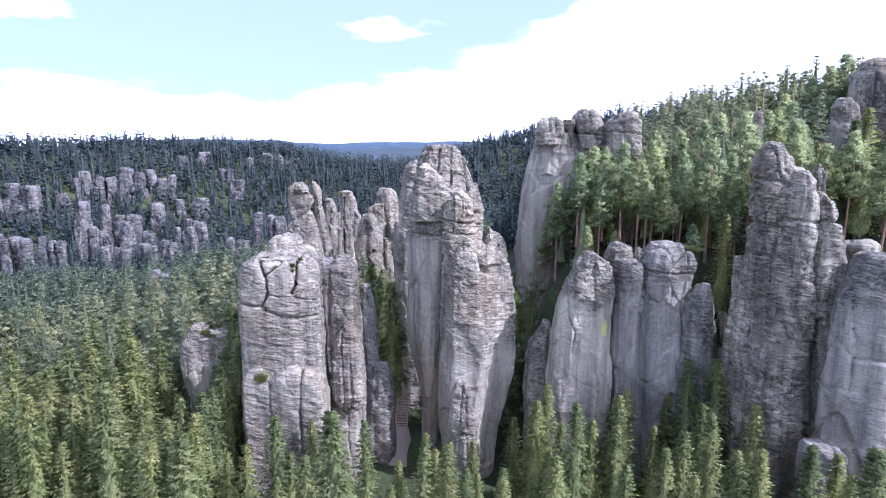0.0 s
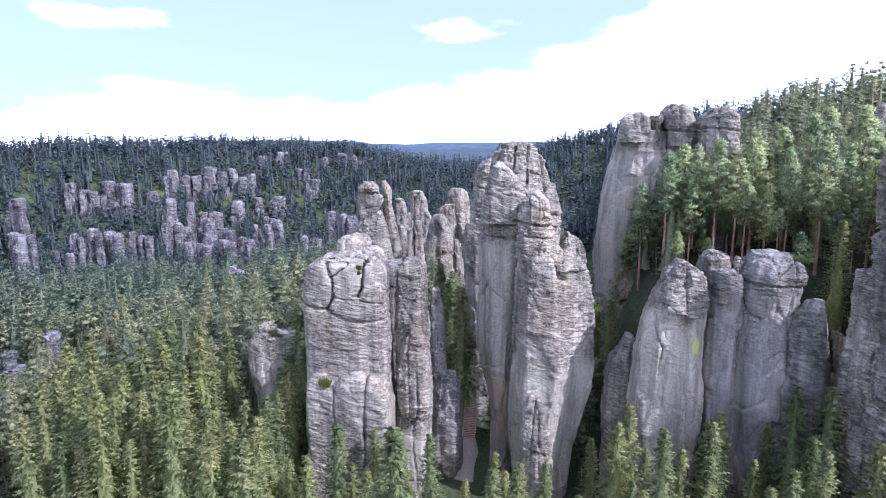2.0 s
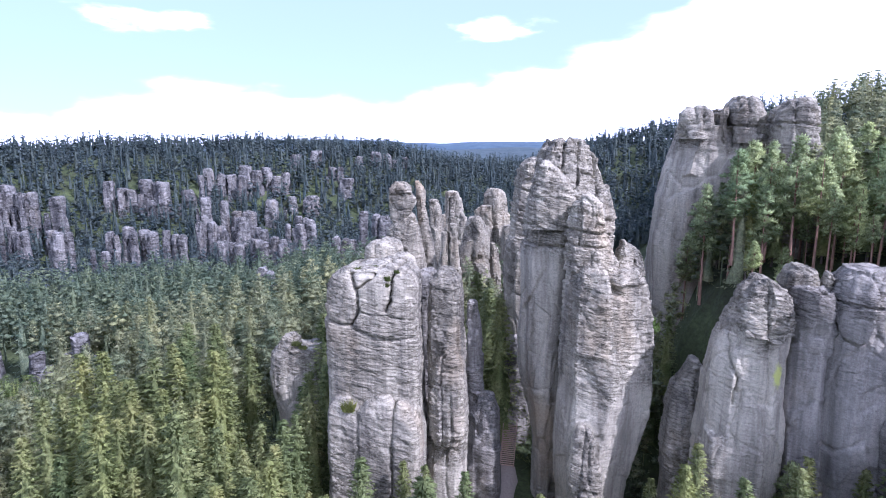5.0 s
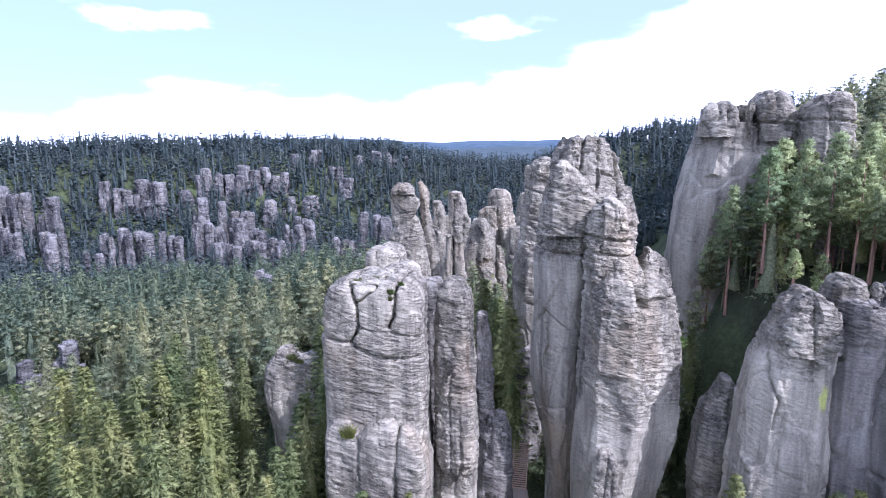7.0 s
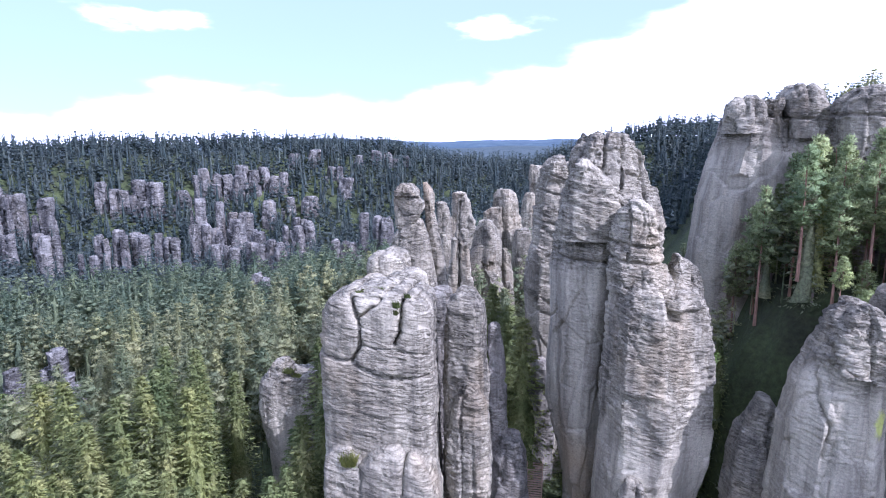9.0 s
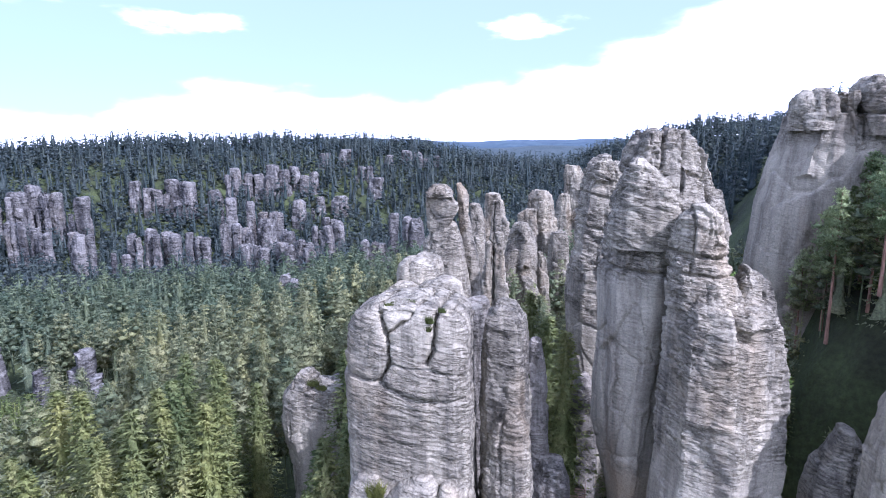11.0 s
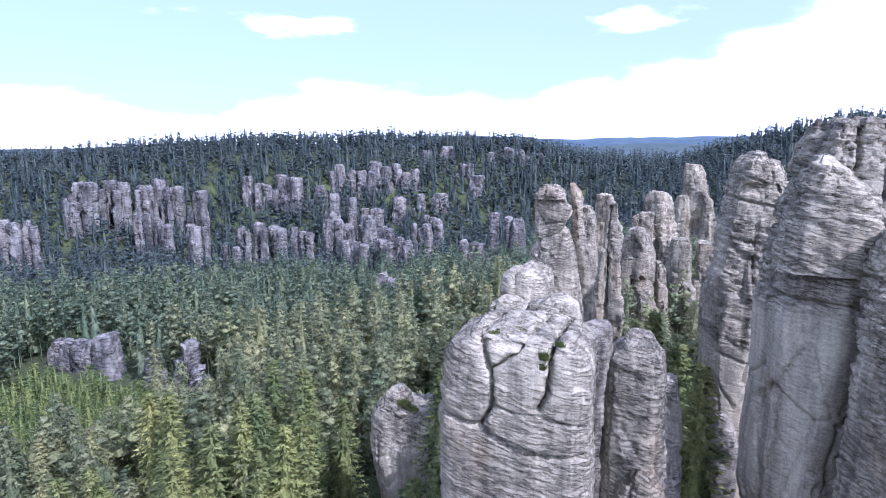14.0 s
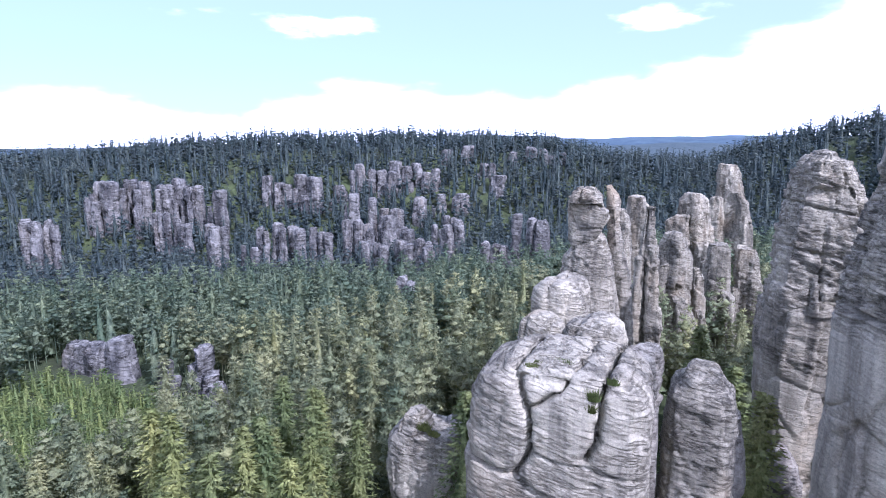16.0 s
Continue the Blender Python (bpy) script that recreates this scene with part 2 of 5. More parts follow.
# far copy of the sandstone; shade and distance darken and cool its colour
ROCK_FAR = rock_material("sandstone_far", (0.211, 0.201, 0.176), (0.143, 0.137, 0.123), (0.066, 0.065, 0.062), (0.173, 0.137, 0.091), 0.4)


def leaf_material(name, a, b, c, stand=False):
    m, N, L, B = material(name, 0.65)
    G = N.new("ShaderNodeNewGeometry")
    vary = N.new("ShaderNodeObjectInfo").outputs["Random"]
    if stand:
        vary = N.new("ShaderNodeAttribute")
        vary.attribute_name = "tint"
        vary = vary.outputs["Fac"]
    clump = tex_noise(N, L, G.outputs["Position"], 0.22, 3, 0.6)
    col = ramp(N, L, clump, (0.3, a), (0.5, b), (0.7, c))
    fine = tex_noise(N, L, G.outputs["Position"], 3.0, 5, 0.75)
    col = mix(N, L, 0.85, col, ramp(N, L, fine, (0.36, (0.5, 0.5, 0.45)), (0.64, (1.5, 1.5, 1.35))), "MULTIPLY")
    col = mix(N, L, 0.75, col, ramp(N, L, vary, (0.0, (0.5, 0.64, 0.64)), (0.55, (1, 1, 1)), (1.0, (1.2, 1.18, 1.0))), "MULTIPLY")
    L.new(col, B.inputs["Base Color"])
    T = N.new("ShaderNodeBsdfTranslucent")
    L.new(col, T.inputs[0])
    M = N.new("ShaderNodeMixShader")
    M.inputs[0].default_value = 0.45
    L.new(B.outputs[0], M.inputs[1])
    L.new(T.outputs[0], M.inputs[2])
    L.new(M.outputs[0], N["Material Output"].inputs[0])
    return m


SPRUCE = leaf_material("spruce_needles", (0.122, 0.148, 0.054), (0.204, 0.224, 0.083), (0.316, 0.313, 0.125))
PINE = leaf_material("pine_needles", (0.206, 0.254, 0.124), (0.319, 0.366, 0.171), (0.454, 0.487, 0.218))
BROAD = leaf_material("broad_leaves", (0.10, 0.16, 0.04), (0.15, 0.22, 0.055), (0.22, 0.28, 0.08))
# haze over the far ridges is tinted into these bluish needle colours
HAZED_FOREST = leaf_material("hazed_forest_crowns", (0.042, 0.058, 0.063), (0.070, 0.090, 0.089), (0.112, 0.132, 0.114), True)
PINEWOOD = leaf_material("pine_forest_needles", (0.134, 0.158, 0.091), (0.220, 0.230, 0.123), (0.322, 0.314, 0.161), True)
# between pine wood and far forest, so the haze tint shows no seam
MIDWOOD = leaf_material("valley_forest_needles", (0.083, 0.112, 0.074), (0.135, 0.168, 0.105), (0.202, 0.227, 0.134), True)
YOUNG = leaf_material("young_needles", (0.130, 0.167, 0.055), (0.180, 0.220, 0.077), (0.250, 0.273, 0.110), True)
MOSS = leaf_material("dry_grass_and_moss", (0.08, 0.09, 0.025), (0.13, 0.14, 0.04), (0.2, 0.19, 0.06))


def bark_material(name, lo, hi):
    m, N, L, B = material(name, 0.95)
    P = N.new("ShaderNodeNewGeometry").outputs["Position"]
    n = tex_noise(N, L, P, 4.0, 5, 0.7, (1, 1, 0.2))
    L.new(ramp(N, L, n, (0.3, lo), (0.7, hi)), B.inputs["Base Color"])
    bump(N, L, B, n, 0.6, 0.05)
    return m


BARK = bark_material("spruce_bark", (0.07, 0.055, 0.045), (0.2, 0.16, 0.13))
PINE_BARK = bark_material("pine_bark", (0.12, 0.07, 0.045), (0.34, 0.2, 0.13))
WOOD = bark_material("weathered_planks", (0.275, 0.190, 0.135), (0.525, 0.361, 0.247))


def ground_material():
    m, N, L, B = material("forest_floor", 0.95)
    P = N.new("ShaderNodeNewGeometry").outputs["Position"]
    big = tex_noise(N, L, P, 0.05, 5, 0.6)
    col = ramp(N, L, big, (0.35, (0.03, 0.035, 0.018)), (0.5, (0.045, 0.06, 0.024)), (0.65, (0.07, 0.09, 0.035)))
    fine = tex_noise(N, L, P, 1.6, 6, 0.7)
    col = mix(N, L, 0.7, col, ramp(N, L, fine, (0.35, (0.5, 0.45, 0.4)), (0.65, (1.3, 1.25, 1.0))), "MULTIPLY")
    # the grassy clearing
    at = N.new("ShaderNodeMapping")
    at.inputs["Location"].default_value, at.inputs["Scale"].default_value = (140 / 40, -104 / 30, 0), (1 / 40, 1 / 30, 0)
    L.new(P, at.inputs[0])
    away = N.new("ShaderNodeVectorMath")
    away.operation = "LENGTH"
    L.new(at.outputs[0], away.inputs[0])
    rim = N.new("ShaderNodeMath")
    rim.operation = "MULTIPLY_ADD"
    L.new(tex_noise(N, L, P, 0.12, 4, 0.6), rim.inputs[0])
    rim.inputs[1].default_value = 0.3
    L.new(away.outputs["Value"], rim.inputs[2])
    lawn = ramp(N, L, tex_noise(N, L, P, 0.5, 5, 0.7), (0.35, (0.032, 0.052, 0.018)), (0.6, (0.058, 0.08, 0.028)), (0.72, (0.12, 0.1, 0.06)))
    col = mix(N, L, ramp(N, L, rim.outputs[0], (0.85, (1, 1, 1)), (1.0, (0, 0, 0))), col, lawn)
    # closed woods far off, with the blue of distance in their colour
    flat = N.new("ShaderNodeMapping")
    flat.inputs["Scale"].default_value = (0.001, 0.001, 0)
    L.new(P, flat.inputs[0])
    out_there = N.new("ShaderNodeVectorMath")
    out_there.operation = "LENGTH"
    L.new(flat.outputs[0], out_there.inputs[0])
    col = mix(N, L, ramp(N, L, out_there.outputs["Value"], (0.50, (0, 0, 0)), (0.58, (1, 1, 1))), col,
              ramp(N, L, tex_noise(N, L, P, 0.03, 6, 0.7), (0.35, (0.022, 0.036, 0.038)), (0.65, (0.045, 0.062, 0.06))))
    L.new(col, B.inputs["Base Color"])
    bump(N, L, B, fine, 0.8, 0.4)
    return m


FLOOR = ground_material()
# the blue of distance is mixed into the hills' base colour
FAR_HILL, hn, hl, hb = material("hazed_distant_woods", 1.0)
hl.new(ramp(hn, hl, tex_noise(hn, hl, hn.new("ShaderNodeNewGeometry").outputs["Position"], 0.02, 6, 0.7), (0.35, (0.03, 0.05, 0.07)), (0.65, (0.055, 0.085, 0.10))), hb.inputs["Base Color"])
SAND = bark_material("sandy_path", (0.228, 0.186, 0.138), (0.312, 0.261, 0.198))


# ---------------------------------------------------------------- mesh helpers
def mesh_object(name, verts, faces, mat, parent=None, label="", smooth=True, normals=None):
    me = bpy.data.meshes.new(name)
    if isinstance(faces, np.ndarray):
        me.vertices.add(len(verts))
        me.vertices.foreach_set("co", np.asarray(verts, np.float32).ravel())
        me.loops.add(faces.size)
        me.loops.foreach_set("vertex_index", faces.astype(np.int32).ravel())
        me.polygons.add(len(faces))
        me.polygons.foreach_set("loop_start", np.arange(0, faces.size, faces.shape[1], dtype=np.int32))
        me.update(calc_edges=True)
    else:
        me.from_pydata(np.asarray(verts).tolist(), [], faces)
    me.materials.append(mat)
    if smooth:
        me.polygons.foreach_set("use_smooth", np.ones(len(me.polygons), bool))
    me.update()
    if normals is not None:
        me.normals_split_custom_set_from_vertices(normals)
    ob = new(name, me)
    if parent is not None:
        ob.parent = parent
        ob.matrix_parent_inverse = parent.matrix_world.inverted()
    return tagged(ob, label)


def anchor(name, x, y, z, label, category="", group=""):
    e = new(name)
    e.location = (x, y, z)
    e.matrix_world = Matrix.Translation((x, y, z))
    e.empty_display_size = 0.5
    return tagged(e, label, category or name.replace("_", " "), group)


# the great sheet of ground
def build_ground():
    g = np.concatenate([-np.geomspace(260, 4800, 40)[::-1], np.linspace(-250, 250, 120), np.geomspace(260, 4800, 40)])
    gy = np.concatenate([-np.geomspace(70, 4000, 22)[::-1], np.linspace(-60, 330, 100), np.geomspace(340, 4900, 60)])
    X, Y = np.meshgrid(g, gy)
    Z = ground_at(X, Y)
    v = np.stack([X, Y, Z], -1).reshape(-1, 3)
    n, m = len(g), len(gy)
    i = (np.arange(m - 1)[:, None] * n + np.arange(n - 1)).ravel()
    f = np.stack([i, i + 1, i + n + 1, i + n], -1)
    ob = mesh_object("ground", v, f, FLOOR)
    tagged(ob, "forest floor of moss, grass and needles in a rocky valley", "ground", kind="structure")


build_ground()


def build_far_hills():
    az = np.radians(np.linspace(-95, 95, 190))
    v, f = [], []
    for k, (r, h) in enumerate(((2300, 0), (2700, 70), (3000, 92), (3400, 60), (3800, -40))):
        p = np.stack([az * 7 + k * 0.13, az * 0 + k * 0.2, az * 0], -1)
        z = h + (26 * perlin(p) + 9 * perlin(p * 3.3) + 3 * perlin(p * 13.7)) * (h > 0) - 70 * step01(-az, 0.45, 0.75) * (h > 0)
        v.append(np.stack([r * np.sin(az), r * np.cos(az), z], -1))
    v = np.concatenate(v)
    n = len(az)
    i = (np.arange(4)[:, None] * n + np.arange(n - 1)).ravel()
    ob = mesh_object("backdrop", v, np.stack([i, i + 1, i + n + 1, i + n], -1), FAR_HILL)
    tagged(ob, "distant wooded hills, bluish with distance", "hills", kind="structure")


build_far_hills()

# ---------------------------------------------------------------- rocks
FOOT = []          # plan boxes that trees keep clear of


def worley(p):
    """Nearest cell of jittered points: its own random value, and how near its border is."""
    i = np.floor(p).astype(int)
    d1, d2 = np.full(len(p), 9.0), np.full(len(p), 9.0)
    val = np.zeros(len(p))
    for dx in (-1, 0, 1):
        for dy in (-1, 0, 1):
            for dz in (-1, 0, 1):
                c = i + (dx, dy, dz)
                h = PERM[PERM[PERM[c[:, 0] & 255] + (c[:, 1] & 255)] + (c[:, 2] & 255)]
                at = c + 0.5 + 0.42 * GRAD[h]
                d = np.linalg.norm(p - at, axis=1)
                near = d < d1
                d2 = np.where(near, d1, np.minimum(d2, d))
                val = np.where(near, PERM[h + 57] / 255.0, val)
                d1 = np.where(near, d, d1)
    return val - 0.5, d2 - d1


def rock_mesh(rows, yc, deep, n=3.0, strata=1.0, flute=1.0, lump=1.0, res=0.4, seed=0, dome=0.6,
              joints=(), cracks=(), turn=0.0, skew=0.0, block=0.5, cell=(3.0, 3.0, 6.5), dip=0.1, bed=0.45, smooth_below=-99.0,
              facets=5, rifts=2, cut=0.16):
    """A weathered sandstone body. rows: (z, left, right) from the top down; yc: its middle in plan; deep: thickness.
    joints: (z, depth); cracks: (width, depth, points (x, z)) across the front face.
    facets: flat faces split off along the joints, each at most the share cut of the body; rifts: upright fractures."""
    rows = sorted(rows)
    z, xl, xr = (np.array(c) for c in zip(*rows))
    zs = np.linspace(z[0], z[-1], max(8, int((z[-1] - z[0]) / (res * 0.7))))
    a = np.interp(zs, z, (xr - xl) / 2)
    cx = np.interp(zs, z, (xr + xl) / 2)
    amax = a.max()
    b = deep / 2 * (0.45 + 0.55 * a / amax)
    top = zs[-1]
    k = np.linspace(0, 1, max(5, int(a[-1] / res) + 2))[1:]
    hd = dome * a[-1]
    zs = np.concatenate([zs, top + hd * np.sin(k * np.pi / 2) ** 0.75])
    shrink = np.cos(k * np.pi / 2) ** 0.72 * 0.99 + 0.01
    a = np.concatenate([a, a[-1] * shrink])
    b = np.concatenate([b, b[-1] * shrink])
    cx = np.concatenate([cx, np.full(len(k), cx[-1])])
    # the outline in plan, dense towards the viewer's valley and sparse at the back
    th = np.linspace(0, 2 * np.pi, 2881)
    ux = np.sign(np.cos(th)) * np.abs(np.cos(th)) ** (2 / n)
    uy = np.sign(np.sin(th)) * np.abs(np.sin(th)) ** (2 / n)
    if turn:
        c, sn = math.cos(radians(turn)), math.sin(radians(turn))
        ux, uy = c * ux - sn * uy, sn * ux + c * uy
        ux, uy = ux / np.abs(ux).max(), uy / np.abs(uy).max()
    step = np.hypot(np.diff(ux) * amax, np.diff(uy) * deep / 2) / np.where(uy[1:] > 0.35, 3.2 * res, res)
    arc = np.concatenate([[0], np.cumsum(step)])
    cols = max(16, int(arc[-1]))
    s = np.linspace(0, arc[-1], cols + 1)[:-1]
    ux, uy = np.interp(s, arc, ux), np.interp(s, arc, uy)
    X = cx[:, None] + a[:, None] * ux + skew * np.clip(-uy, 0, 1) ** 1.5 * (1 - ux * ux) * (a / amax)[:, None]
    Y = yc + b[:, None] * uy
    Z = np.repeat(zs[:, None], cols, 1)
    fr = np.random.default_rng(seed * 31 + 5)
    base, tall = zs[0], zs[-1] - zs[0]
    for k in range(facets):
        az = radians((k + fr.uniform(0.1, 0.9)) / facets * 150 - 75)
        fx, fy = math.sin(az), -math.cos(az)
        lean = fr.uniform(-0.05, 0.05)
        reach = (X - cx[:, None]) * fx + (Y - yc) * fy
        share = fr.uniform(0.35, 1.0) * cut * (0.45 if abs(az) > 0.95 else 1.0)
        z0, z1 = (base + tall * q for q in sorted(fr.uniform(-0.35, 1.35, 2)))
        if z1 - z0 < 0.3 * tall:
            z1 += 0.4 * tall
        mask = step01(zs, z0 - 0.4, z0 + 0.4) * (1 - step01(zs, z1 - 0.4, z1 + 0.4))
        limit = reach.max(1) * (1 - share * mask * np.clip(1 + lean * (zs - (z0 + z1) / 2) / 3, 0.4, 1.8))
        over = np.maximum(reach - limit[:, None], 0)
        X = X - fx * over
        Y = Y - fy * over
    G = np.stack([X, Y, Z], -1)
    du = np.roll(G, -1, 1) - np.roll(G, 1, 1)
    dv = np.gradient(G, axis=0)
    nr = np.cross(du, dv)
    nr /= np.linalg.norm(nr, axis=2, keepdims=True) + 1e-9
    p = G.reshape(-1, 3)
    nr = nr.reshape(-1, 3)
    q = p + (seed * 17.3, seed * 9.1, seed * 3.7)
    up = step01(p[:, 2] + 3.0 * perlin(q / 4.5), smooth_below - 2, smooth_below + 1)
    # broad swellings, vertical flutes and joint-bounded blocks
    off = lump * (0.5 * perlin(q / 7.5) + 0.16 * perlin(q / 2.9))
    off += flute * 0.42 * perlin(q * (1 / 2.2, 1 / 2.2, 1 / 26.0))
    val, edge = worley((q + 0.5 * np.stack([perlin(q / 3.3), perlin(q / 3.3 + 9), perlin(q / 3.3 + 5)], -1)) / cell)
    off += block * (0.75 * val - 0.42 * np.exp(-(edge / 0.045) ** 2) * step01(perlin(q / 6 + 3), -0.2, 0.1))
    pv, pe = worley((q + 40 + 0.8 * perlin(q / 4)[:, None]) / (5.2, 5.2, 11.0))
    off += lump * (0.7 * pv - 0.25 * np.exp(-(pe / 0.03) ** 2))
    # bedding: rounded ledges with sharp recesses between
    wz = p[:, 2] + 0.45 * perlin(q / 9) + 0.10 * perlin(q / 1.9) + dip * (p[:, 0] - cx.mean())
    w = wz / bed + 0.8 * perlin(np.stack([q[:, 0] / 30, q[:, 1] / 30, wz / 2.2], -1)) + 0.7 * perlin(np.stack([q[:, 0] / 2.8, q[:, 1] / 2.8, wz / 1.4], -1))
    li = np.floor(w)
    f = w - li
    bulge = f ** 0.7 * (1 - step01(f, 0.80, 1.0))
    li_r = PERM[li.astype(int) & 255] / 255.0 - 0.5
    along = perlin(np.stack([q[:, 0] / 2.6, q[:, 1] / 2.6, li * 1.37 + 0.31], -1))
    amt = strata * up * (0.3 + 0.7 * step01(perlin(q / 7 + 7), -0.25, 0.15))
    bv, be = worley(np.stack([q[:, 0] / 1.7 + li * 0.37, q[:, 1] / 1.7, w * 0.62], -1))
    off += amt * (0.12 * bulge * step01(along, -0.3, 0.3) + 0.08 * along + 0.15 * bv - 0.11 * np.exp(-(be / 0.05) ** 2))
    off += 0.10 * perlin(q / 0.9) + 0.06 * perlin(q / 0.4)
    wob = 0.3 * perlin(q / 3.1 + 2.2)
    wander = 0.5 * perlin(q * (0.02, 0.02, 1 / 5.0)) + 0.12 * perlin(q / 1.1)
    for k in range(rifts):
        x0 = cx.mean() + (2 * (k + fr.uniform(0.15, 0.85)) / rifts - 1) * 0.8 * amax
        z0, z1 = (base + tall * q for q in sorted(fr.uniform(-0.2, 1.2, 2)))
        away = p[:, 0] + wander - x0 - fr.uniform(-0.06, 0.06) * (p[:, 2] - z0)
        live = (nr[:, 1] < 0.2) * step01(p[:, 2], z0 - 1, z0 + 1) * (1 - step01(p[:, 2], z1 + 3, z1 + 6))
        off += live * (fr.uniform(-0.3, 0.3) * np.sign(away) * np.exp(-np.abs(away) / (0.35 * amax)) * min(1, amax / 4)
                       - fr.uniform(0.25, 0.6) * np.exp(-(away / 0.11) ** 2))
    for zj, dj in joints:
        off -= dj * np.exp(-((p[:, 2] + wob + dip * 0.7 * (p[:, 0] - cx.mean()) - zj) / 0.13) ** 2)
    front = nr[:, 1] < 0.5
    for wide, dip_in, pts in cracks:
        best = np.full(len(p), 9e9)
        jig = 0.25 * perlin(q / 1.3 + 8.8)
        for (x0, z0), (x1, z1) in zip(pts, pts[1:]):
            ex, ez = x1 - x0, z1 - z0
            t = np.clip(((p[:, 0] - x0) * ex + (p[:, 2] - z0) * ez) / (ex * ex + ez * ez), 0, 1)
            best = np.minimum(best, np.hypot(p[:, 0] + jig - x0 - t * ex, p[:, 2] + jig * 0.5 - z0 - t * ez))
        off -= front * (dip_in * np.exp(-(best / wide) ** 2) + 0.14 * dip_in * np.exp(-(best / (4.0 * wide)) ** 2))
    v = p + nr * off[:, None]
    m = len(zs)
    i = (np.arange(m - 1)[:, None] * cols + np.arange(cols)).ravel()
    j = (np.arange(m - 1)[:, None] * cols + (np.arange(cols) + 1) % cols).ravel()
    f = np.stack([i, j, j + cols, i + cols], -1)
    faces = f.tolist() + [list(range((m - 1) * cols, m * cols))]
    return v, faces, (cx[0], yc, z[0], amax, deep / 2), 1 - up


def rock(name, rows, yc, deep, parent=None, label="", category="rock", group="", mat=None, foot=True, **kw):
    low = min(rows)
    if foot and low[0] > (g := float(ground_at((low[1] + low[2]) / 2, yc)) - 2.0):
        rows = list(rows) + [(g, low[1], low[2])]
    v, f, (x, y, zb, ra, rb), fresh = rock_mesh(rows, yc, deep, **kw)
    if foot:
        FOOT.append((x, y, ra + 0.8, rb + 0.8))
    if parent is None:
        v = v - (x, y, zb)
        ob = mesh_object(name, v, f, mat or ROCK)
        ob.location = (x, y, zb)
        tagged(ob, label, category, group)
    else:
        ob = mesh_object(name, v, f, mat or ROCK, parent, label)
    if fresh.max() > 0:
        ob.data.attributes.new("fresh", "FLOAT", "POINT").data.foreach_set("value", fresh.astype(np.float32))
    return ob


def tower(label, x, y, z, name="rock_tower", group="sandstone towers"):
    return anchor(name, x, y, z, label, "rock tower", group)


# the broad tower with the cracked crown
tw = tower("broad pale sandstone tower with a cracked rounded crown", -23, 78, 4)
rock("body", [(39.3, -26.6, -18.8), (38.7, -28.1, -17.9), (37.5, -28.8, -17.5), (32.7, -29.2, -17.5), (27.7, -29.1, -17.3), (23.5, -29.1, -17.2), (19.2, -29, -17), (14.9, -29, -16.9), (10.5, -29, -17), (4.1, -28.9, -17.1)], 79.5, 9.6, tw, n=4.8, strata=0.8, flute=0.12, lump=0.2, block=0.12, res=0.17, seed=1, dome=0.13, dip=0.18, turn=4, rifts=0, facets=4, cut=0.06,
     cracks=[(0.1, 1.6, [(-25.6, 40.2), (-25.3, 39.6), (-24.8, 38.9), (-24.5, 38.0), (-24.2, 37.1), (-24.1, 35.6), (-24.0, 34.8), (-24.5, 33.8), (-25.0, 33.0)]),
             (0.07, 1.1, [(-24.2, 37.4), (-23.5, 37.9), (-22.5, 38.7), (-21.7, 39.8)]),
             (0.09, 1.6, [(-20.0, 39.9), (-20.1, 37.9), (-20.1, 36.1), (-20.7, 34.8)]),
             (0.12, 0.8, [(-28.6, 33.8), (-26.7, 33.2), (-25.0, 33.0)]),
             (0.14, 0.5, [(-25.0, 33.0), (-23.6, 32.3), (-22.4, 31.6), (-20.6, 31.4), (-16.4, 31.6)]),
             (0.09, 0.35, [(-24.0, 34.8), (-22.9, 34.5), (-20.7, 34.4), (-17.4, 33.6)])])
for low_y, sd, rows in ((75.9, 2, [(24.1, -27.2, -24.9), (23.4, -27.8, -24.2), (21.5, -28.0, -23.0), (16, -28.0, -22.6), (5.7, -28.0, -22.6)]),
                        (75.8, 102, [(24.5, -22.0, -20.3), (24.0, -23.1, -19.8), (22.8, -24.3, -19.5), (20.4, -24.6, -19.4), (5.7, -24.6, -19.4)]),
                        (75.9, 103, [(24.1, -19.3, -18.4), (23.6, -19.6, -17.7), (22.2, -19.8, -16.9), (20, -19.9, -16.5), (5.7, -19.9, -16.5)])):
    rock("front_slab", rows, low_y, 5.6, tw, n=4.6, strata=0.75, flute=0.12, lump=0.18, block=0.12, dip=0.18, res=0.18, seed=sd, dome=0.35, rifts=0, facets=3, cut=0.08)
tw = tower("slender pale sandstone pillar with a knobbly top", -15, 83, 0)
rock("body", [(38.1, -16, -14), (37.3, -16.9, -13.2), (34.7, -17.3, -12.8), (29.5, -17.3, -12.7), (25.9, -17.2, -12.6), (21.4, -17.2, -12.4), (16.9, -17.3, -12.4), (7.5, -17.7, -12.3), (0.7, -17.9, -12.5)], 83, 6.0, tw, n=3.4, strata=1.0, flute=0.2, lump=0.3, block=0.3, dip=0.12, res=0.17, seed=3, dome=0.5, smooth_below=15)
rock("front_slab", [(28.8, -14.9, -13), (27.8, -15.7, -12.4), (25.4, -16.2, -12.1), (21.9, -16.5, -12), (18.4, -16.4, -12.1), (16.8, -15.8, -13.1)], 79.9, 3.6, tw, n=3.0, strata=1.1, flute=0.2, lump=0.4, block=0.2, res=0.17, seed=4, dome=0.7, foot=False)
